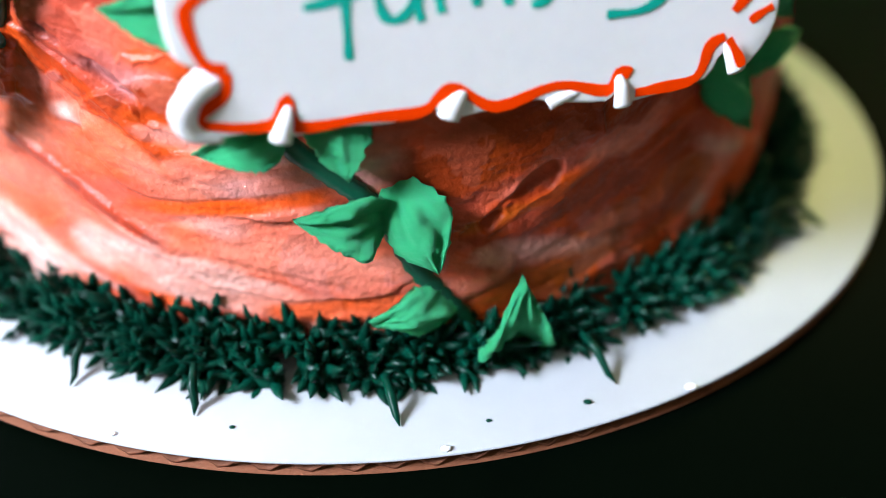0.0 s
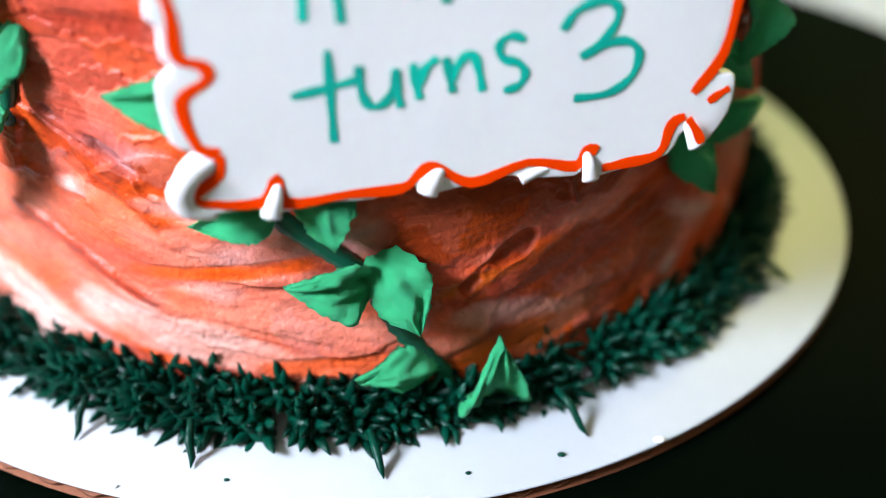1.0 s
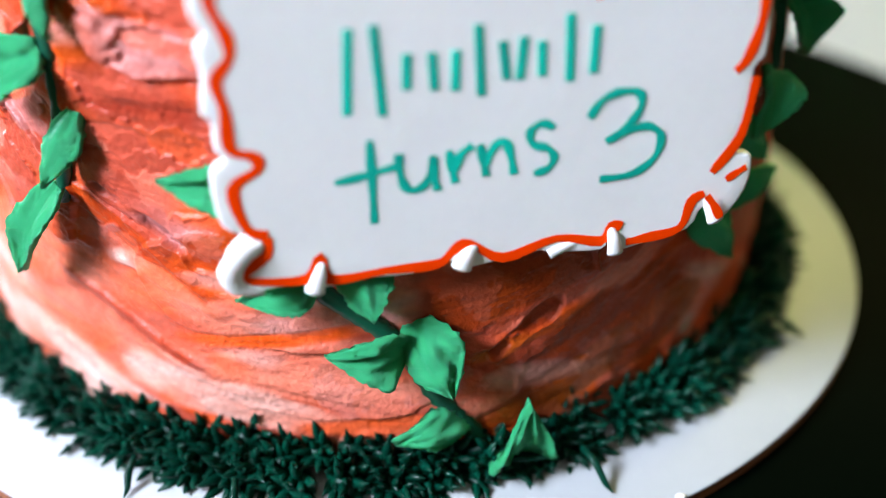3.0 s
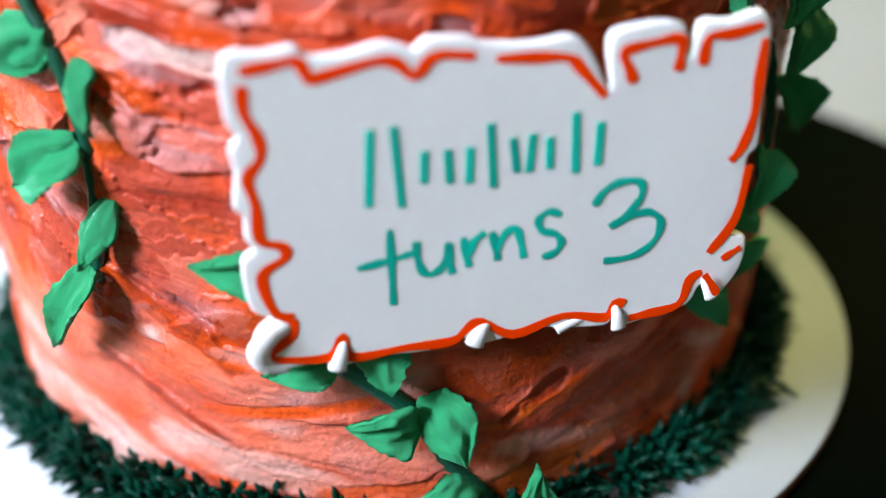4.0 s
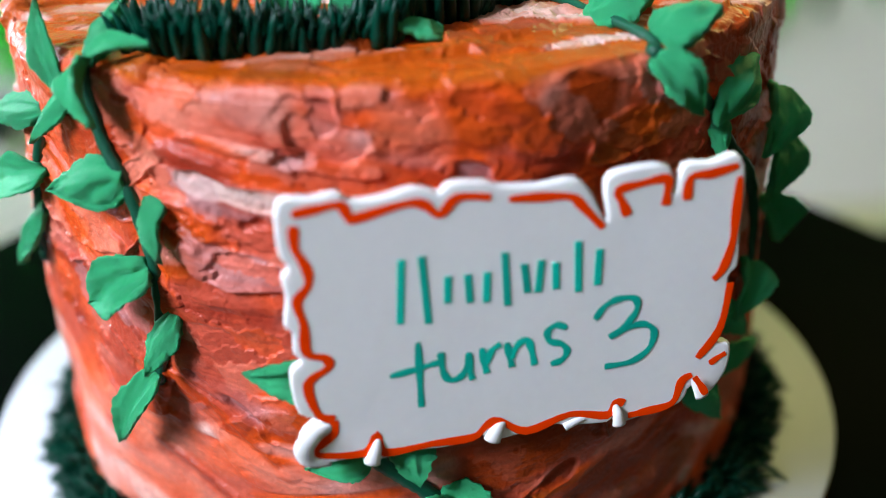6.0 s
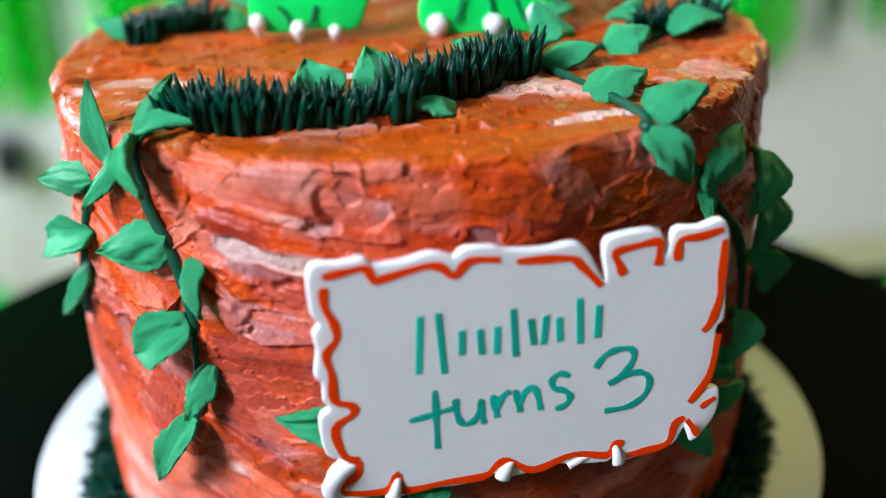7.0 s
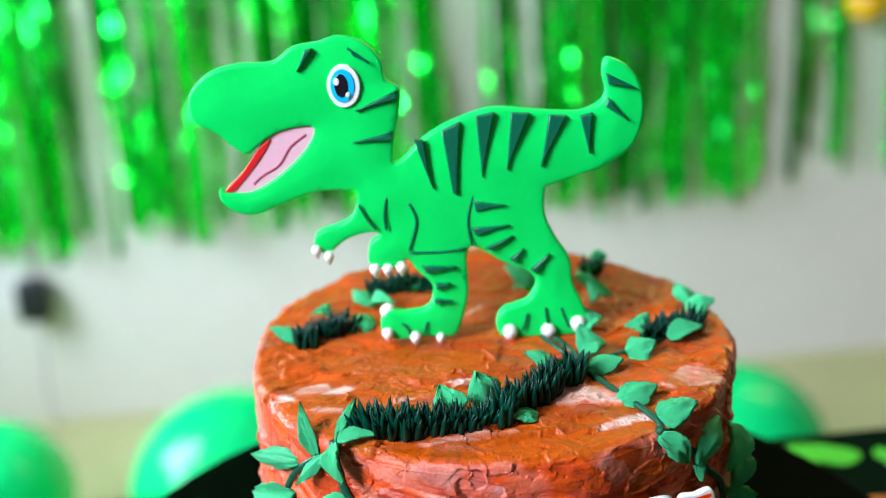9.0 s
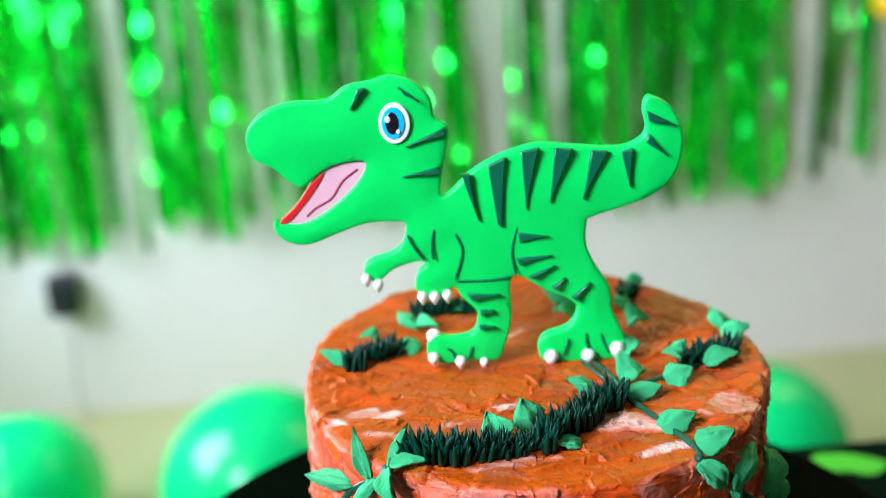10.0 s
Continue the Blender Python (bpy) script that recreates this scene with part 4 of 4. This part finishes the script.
edge_left = [(-47.3, -15.3), (-48.2, -5.6), (-45.7, -2.9), (-47.0, -0.7), (-46.9, 4.0), (-48.3, 5.9), (-47.4, 11.9), (-47.9, 16.4), (-46.4, 18.8), (-48.0, 22.2)]
outline = [(x / 1000, z / 1000) for x, z in spline(edge_top + edge_right + edge_low + edge_left, 3, closed=True)]
part("plaque_sheet", slab(bmesh.new(), outline, 0.0, 0.0026, 0.0007, 0, None, 0.00001, 0.002, 0.00006), fondant_mat, plaque, smooth=False)
part("icing_dab", blob(bmesh.new(), (-0.006, 0.0044, 0.002), (0.02, 0.0028, 0.016), 0, 3), icing_dab_mat, plaque, "icing that holds the plaque to the cake")


def curl(points, radii):
    """A torn flap of the sheet, rolled forward: narrow where it leaves the sheet, broad and cut off at its end."""
    path = [Vector((x / 1000, y / 1000, z / 1000)) for x, z, y in spline([Vector((x, z, y)) for x, z, y in points], 4)]
    n = len(path) - 1
    r = [float(np.interp(k / n * (len(radii) - 1), range(len(radii)), radii)) / 1000 for k in range(n + 1)]
    bm = tube(bmesh.new(), path, r, 14, 0, 0.62, (0, -1, 0))
    part("curled_edge", bm, fondant_mat, plaque)


# x, z and y along each roll, and its half widths, in mm
curl(((-40.6, -19.6, 0.4), (-44.6, -20.8, -0.4), (-46.9, -24.0, -0.2), (-46.0, -27.6, 0.2), (-41.5, -29.4, 0.6)), (0.7, 2.0, 2.3, 1.8, 0.9))
curl(((-31.2, -24.4, 0.3), (-32.0, -27.0, -0.5), (-33.0, -30.4, -0.3)), (0.5, 1.3, 1.9))
curl(((-3.6, -25.2, 0.4), (-5.4, -26.8, -0.3), (-6.6, -29.4, -0.2)), (0.6, 1.6, 2.0))
curl(((16.4, -27.2, 0.5), (12.6, -28.0, 0.1), (9.8, -29.2, 0.2)), (0.4, 1.0, 1.2))
curl(((21.2, -24.9, 0.3), (21.8, -27.2, -0.5), (22.4, -30.4, -0.3)), (0.5, 1.2, 1.6))
curl(((38.6, -20.4, 0.6), (40.4, -23.4, 0.1), (41.8, -26.4, 0.2)), (0.6, 1.3, 1.7))


def pen(name, points, width, mat, steps=5, label="", lift=0.00012):
    path = [Vector((x / 1000, -lift, z / 1000)) for x, z in spline(points, steps)]
    n = len(path)
    radii = [width / 2000 * (1 + 0.18 * math.sin(k * 0.9 + n)) * (0.8 if k in (0, n - 1) else 1) for k in range(n)]
    return part(name, tube(bmesh.new(), path, radii, 8, 0, 0.03, (0, -1, 0)), mat, plaque, label, False)


for line in (((-44.8, 30.0), (-40, 30.6), (-35.7, 30.9), (-34.3, 28.2), (-33, 27.7), (-23.4, 29.6), (-19.6, 28.9), (-16.7, 26.4), (-13.2, 29.6), (-6.6, 28.9)), ((-3.0, 28.0), (4, 27.6), (9.6, 26.9), (12, 24.5), (16.5, 19.2)),
             ((21.6, 21.2), (20.4, 24), (19.4, 27.0), (24, 28.0), (29.3, 28.4), (29.6, 25), (29.5, 22.5)), ((34.0, 23.1), (34.5, 28.0), (39, 28.4), (44.5, 29.5)), ((45.0, 27.0), (45.0, 19), (44.9, 11.9), (43.4, 6.0), (41.5, 3.6)),
             ((45.5, 2.3), (44.2, -8.8), (39.6, -15.9)), ((38.7, -20.1), (36.4, -21.5), (34.6, -27.0), (28, -28.2), (24.4, -28.6)),
             ((23.3, -25.1), (21.2, -24.5), (19.5, -27.6), (11.0, -25.8), (1.2, -28.5), (-5.2, -24.5), (-8, -25.6), (-11.0, -28.0), (-20, -28.0), (-30.1, -28.4), (-31.5, -23.2), (-34.3, -27.7), (-45.2, -25.9), (-40.6, -21.7), (-40.2, -18.2)),
             ((-40.0, -17.9), (-43.3, -16.0), (-44.8, -8.3), (-40.5, -5.0), (-40.9, -2.6), (-44.4, -0.8), (-44.5, 5.9), (-45.4, 11.1), (-42.9, 14.6), (-43.0, 18.4), (-44.8, 22.9), (-44.7, 27.7))):
    pen("red_edge_line", line, 1.9, red_mat, 4)
for line in (((46.2, -15.6), (44.4, -16.6), (42.6, -17.8)), ((38.8, -20.0), (40.6, -22.6), (42.0, -25.2))):
    pen("red_edge_line", line, 1.5, red_mat, 4, "", 0.0012 if line[0][0] < 40 else 0.00012)
# "turns 3", written by hand with a teal marker
for name, lines in (("letter_t", (((-22.0, -1.9), (-21.9, -10), (-21.8, -18.0)), ((-28.1, -9.2), (-23, -8.4), (-17.9, -7.4)))), ("letter_u", (((-17.3, -5.0), (-17.0, -9.5), (-15.6, -12.2), (-13.1, -11.6), (-11.6, -8.5), (-11.4, -6.0)), ((-11.4, -6.5), (-11.3, -10), (-10.7, -12.9)))),
                    ("letter_r", (((-8.7, -5.4), (-8.2, -9), (-7.6, -11.8)), ((-7.8, -9.6), (-6.6, -6.4), (-4.6, -5.0)))), ("letter_n", (((-3.4, -4.9), (-2.8, -8), (-2.2, -11.2)), ((-2.4, -9), (-1.0, -5.9), (0.9, -4.8), (1.9, -7.2), (2.7, -11.5)))),
                    ("letter_s", (((9.6, -3.4), (7.4, -2.3), (5.4, -3.6), (5.9, -6.0), (8.6, -7.2), (9.8, -9.2), (8.6, -11.2), (6.2, -11.8)),)),
                    ("digit_three", (((15.7, -2.3), (17.6, 0.6), (20.6, 2.0), (24.2, 1.6), (24.8, -1.2), (22.6, -4.6), (19.0, -7.2)), ((19.0, -7.2), (22.6, -5.6), (26.4, -5.0), (29.0, -7.2), (28.2, -11.4), (24.2, -14.2), (18.3, -14.5))))):
    for line in lines:
        pen(name, line, 1.5, teal_mat)
# the upper word stands as plain bars
for x0, z0, x1, z1 in ((-24.6, 17.6, -25.4, 3.0), (-20.6, 17.8, -19.6, 2.2), (-15.4, 12.6, -15.6, 6.4), (-11.4, 12.4, -11.0, 5.8), (-7.4, 12.4, -7.6, 5.4), (-3.8, 16.4, -3.2, 4.0), (0.2, 13.2, 1.0, 6.4), (3.8, 13.6, 3.2, 6.2), (6.8, 12.6, 7.0, 6.4), (11.4, 16.8, 11.8, 5.0), (16.0, 14.4, 15.8, 6.0)):
    rim = [((x0 + (x1 - x0) * k / 6 + 0.78 * sgn) / 1000, (z0 + (z1 - z0) * k / 6) / 1000) for sgn, order in ((-1, range(7)), (1, range(6, -1, -1))) for k in order]
    part("bar", slab(bmesh.new(), rim, -0.00014, 0.0005, 0.00008), teal_mat, plaque, smooth=False)

# ---- the dinosaur topper: one flat fondant figure with raised markings ----
TOP = Matrix.Translation((0, 0.0012, H_C)) @ Euler((0, 0, math.atan(-0.05))).to_matrix().to_4x4()
head_line = [(-36.0, 80.3), (-34.7, 90.8), (-31.4, 108.6), (-36.9, 113.7), (-37.9, 120.7), (-43.6, 128.0), (-53.5, 131.4), (-61.6, 129.6), (-71.8, 128.1), (-80.2, 122.9), (-92.7, 122.9), (-104.4, 120.2), (-112.0, 113.6), (-113.5, 106.6), (-111.2, 100.5), (-103.6, 95.9), (-98.4, 90.4), (-92.9, 87.2)]
jaw_line = [(-86.6, 91.6), (-79.3, 95.6), (-67.5, 97.0), (-66.7, 92.8), (-73.2, 84.7), (-83.3, 76.7), (-93.2, 71.8), (-102.6, 72.1), (-105.8, 73.1), (-105.4, 68.0), (-100.0, 63.4), (-91.8, 62.1), (-79.5, 66.4), (-67.3, 69.9), (-55.5, 69.9), (-51.3, 68.3)]
arm_line = [(-53.3, 59.6), (-58.9, 55.6), (-66.2, 53.5), (-69.8, 50.4), (-69.7, 45.1), (-64.0, 44.0), (-56.9, 49.0), (-47.2, 51.5), (-43.4, 49.9), (-47.5, 46.3), (-48.7, 38.5), (-43.3, 35.5), (-36.0, 35.5), (-32.7, 38.8)]
leg_front = [(-28.8, 33.2), (-23.0, 26.1), (-25.1, 16.8), (-34.6, 14.8), (-41.9, 16.1), (-45.4, 11.9), (-45.0, 6.4), (-39.0, 2.7), (-27.7, 3.7), (-15.8, 3.0), (-11.8, 9.1), (-8.4, 22.5), (-8.3, 39.0), (-4.6, 42.2)]
leg_back = [(6.6, 34.8), (16.3, 30.2), (20.4, 24.6), (16.1, 16.8), (6.1, 13.3), (3.0, 7.5), (4.6, 1.6), (10.8, 0.3), (23.3, 0.0), (37.1, 0.3), (42.1, 4.0), (39.6, 13.8), (35.4, 23.6), (34.2, 34.3), (28.6, 43.9), (24.3, 54.5), (24.6, 64.7), (26.3, 66.6)]
tail_line = [(39.4, 70.5), (51.2, 74.3), (60.6, 82.4), (64.3, 94.3), (63.1, 105.2), (58.8, 112.5), (51.9, 116.7), (48.9, 115.9), (48.0, 110.8), (49.3, 103.6), (46.3, 99.0), (38.2, 96.4), (20.7, 98.0), (6.8, 99.8), (-2.5, 98.5), (-14.3, 94.4), (-23.8, 88.9), (-31.2, 82.0)]


def mm(points):
    return [(x / 1000, z / 1000) for x, z in points]


topper = tagged(new("dinosaur_topper"), "flat green fondant dinosaur with dark stripes on the cake", "cake topper")
topper.matrix_world = TOP


def flat_part(name, outline, front, back, edge, mat, parent=None, label="", **more):
    return part(name, slab(bmesh.new(), outline, front, back, edge, 0, None, **more), mat, parent or topper, label, smooth=False)


flat_part("body", mm(spline(head_line + jaw_line + arm_line + leg_front + leg_back + tail_line, 4, closed=True)), -0.003, 0.003, 0.0013, dino_mat, dome=0.0013, cell=0.0018, wavy=0.0005)
stripes = (((-27.3, 89.6), (-23.8, 89.4), (-20.9, 68.9)), ((-16.2, 92.4), (-9.1, 95.6), (-11.1, 65.7), (-12.9, 66.6)), ((-2.5, 97.6), (4.5, 98.6), (-0.9, 72.6)), ((11.4, 98.2), (18.4, 97.4), (9.1, 75.0)), ((26.5, 96.4), (33.0, 95.6), (22.8, 75.6)),
           ((38.6, 95.0), (43.3, 96.1), (42.2, 79.8)), ((49.0, 111.5), (49.8, 107.2), (60.8, 105.0)), ((49.8, 101.6), (48.5, 98.4), (58.0, 91.8)), ((-33.0, 109.6), (-32.6, 106.4), (-49.3, 102.6)), ((-35.4, 93.2), (-35.4, 90.0), (-51.3, 90.1)),
           ((-63.9, 127.6), (-66.9, 127.2), (-70.3, 119.2)), ((-4.7, 62.8), (-4.2, 58.4), (8.3, 60.2)), ((-5.8, 51.3), (-4.5, 48.1), (9.4, 51.6)))
stripes2 = (((-0.5, 42.4), (1.9, 41.2), (10.5, 46.9)), ((9.1, 36.8), (11.5, 35.0), (14.7, 40.9)), ((17.5, 31.6), (19.9, 29.6), (25.4, 38.1)), ((-27.0, 36.2), (-25.2, 32.8), (-12.9, 34.8)), ((-22.0, 28.0), (-21.6, 25.3), (-15.6, 27.5)),
            ((-23.0, 21.2), (-22.4, 18.9), (-15.4, 19.7)), ((-50.4, 127.3), (-48.4, 123.9), (-42.4, 121.0)))
for s in stripes + stripes2:
    pts = []
    for a, b in zip(s, s[1:] + s[:1]):
        pts += [Vector(a).lerp(Vector(b), k / 4) for k in range(4)]
    flat_part("stripe", mm(pts), -0.0054, -0.0026, 0.0006, stripe_mat)


def disc(name, cx, cz, rx, rz, front, mat, parent=None, label=""):
    return flat_part(name, [((cx + rx * math.cos(a)) / 1000, (cz + rz * math.sin(a)) / 1000) for a in (k * math.tau / 32 for k in range(32))], front, -0.0024, 0.0004, mat, parent, label)


eye = disc("eye", -53.0, 112.6, 6.4, 8.5, -0.0048, claw_mat, None, "large white icing eye")
disc("iris", -53.4, 112.8, 4.7, 6.6, -0.0052, blue_mat, eye, "blue iris")
disc("pupil", -53.9, 112.9, 2.7, 4.6, -0.0055, black_mat, eye, "black pupil")
disc("eye_highlight", -55.6, 114.6, 1.2, 1.5, -0.0058, claw_mat, eye)
disc("eye_highlight", -51.6, 109.3, 0.9, 1.0, -0.0058, claw_mat, eye)
# open mouth behind the lips
mouth = flat_part("mouth", mm(spline([(-66.6, 96.6), (-79.8, 95.4), (-88.0, 90.0), (-95.0, 80.0), (-102.6, 72.0), (-93.2, 71.0), (-82.5, 76.0), (-72.0, 84.0), (-65.6, 92.8)], 4, True)), -0.0018, 0.0026, 0.0004, pink_mat, None, "open pink mouth")
flat_part("gum", mm(spline([(-83.5, 92.8), (-88.6, 89.0), (-95.6, 80.0), (-103.4, 72.6), (-100.0, 72.4), (-93.0, 79.5), (-86.5, 87.5)], 4, True)), -0.0023, 0.002, 0.0003, mouth_red_mat, mouth, "red inner mouth")
for line, w in ((((-69.5, 93.6), (-76.0, 89.0), (-81.0, 82.0), (-88.0, 78.0), (-92.0, 74.6)), 0.5),):
    part("tongue_line", tube(bmesh.new(), [Vector((x / 1000, -0.0019, z / 1000)) for x, z in spline(line, 5)], [w / 1000] * (5 * (len(line) - 1) + 1), 6, 0, 0.4, (0, -1, 0)), tongue_mat, mouth)
# grooves of the figure drawn as dark lines, their shade put into the colour
for line in (((-39.6, 66.3), (-40.9, 58.8), (-40.4, 52.3)), ((-51.1, 64.5), (-48, 58), (-44.6, 53.0)), ((-30.9, 63.7), (-28.2, 55.4), (-32.0, 42.7)), ((-4.7, 65.3), (-7.4, 54.0), (-6.0, 43.6)), ((-32.0, 42.2), (-18.7, 41.6), (-8.2, 42.6)),
             ((16.0, 12.0), (15.0, 8), (13.5, 4)), ((23.5, 14.0), (24, 9), (25, 4)), ((30, 13.5), (31.5, 9), (33.5, 4)), ((-37, 11), (-34.5, 8.5), (-33.5, 5)), ((-26, 11), (-27, 8), (-28, 5))):
    part("crease", tube(bmesh.new(), [Vector((x / 1000, -0.0041, z / 1000)) for x, z in spline(line, 5)], [0.0002] + [0.00055] * 9 + [0.0002], 6, 0, 0.5, (0, -1, 0)), stripe_mat, topper)
for x, z, s in ((-69.4, 45.4, 1.0), (-64.6, 42.6, 1.0), (-46.2, 35.7, 1.05), (-41.1, 35.4, 1.05), (-35.5, 35.8, 1.05), (-43.0, 6.4, 1.15), (-31.4, 4.0, 1.15), (-21.0, 3.0, 0.9), (8.4, 3.6, 1.45), (24.6, 3.0, 1.45), (37.1, 5.6, 1.5), (-42.5, 14.4, 1.5)):
    k = s / 1000
    flat_claw = (x, z) == (-42.5, 14.4)
    m = Matrix.Translation((x / 1000, 0.001 if flat_claw else -0.0036, z / 1000)) @ Euler((radians(12), 0, radians(-6))).to_matrix().to_4x4()
    prof = [(0.0, 2.4), (1.3, 2.1), (2.1, 1.0), (2.2, 0.0), (1.7, -1.4), (0.9, -2.8), (0.35, -3.8), (0.0, -4.3)]
    bm = lathe(bmesh.new(), [(r * k, h * k) for r, h in prof], 12)
    bmesh.ops.transform(bm, matrix=m, verts=bm.verts)
    part("claw", bm, claw_mat, topper, "white icing claw")
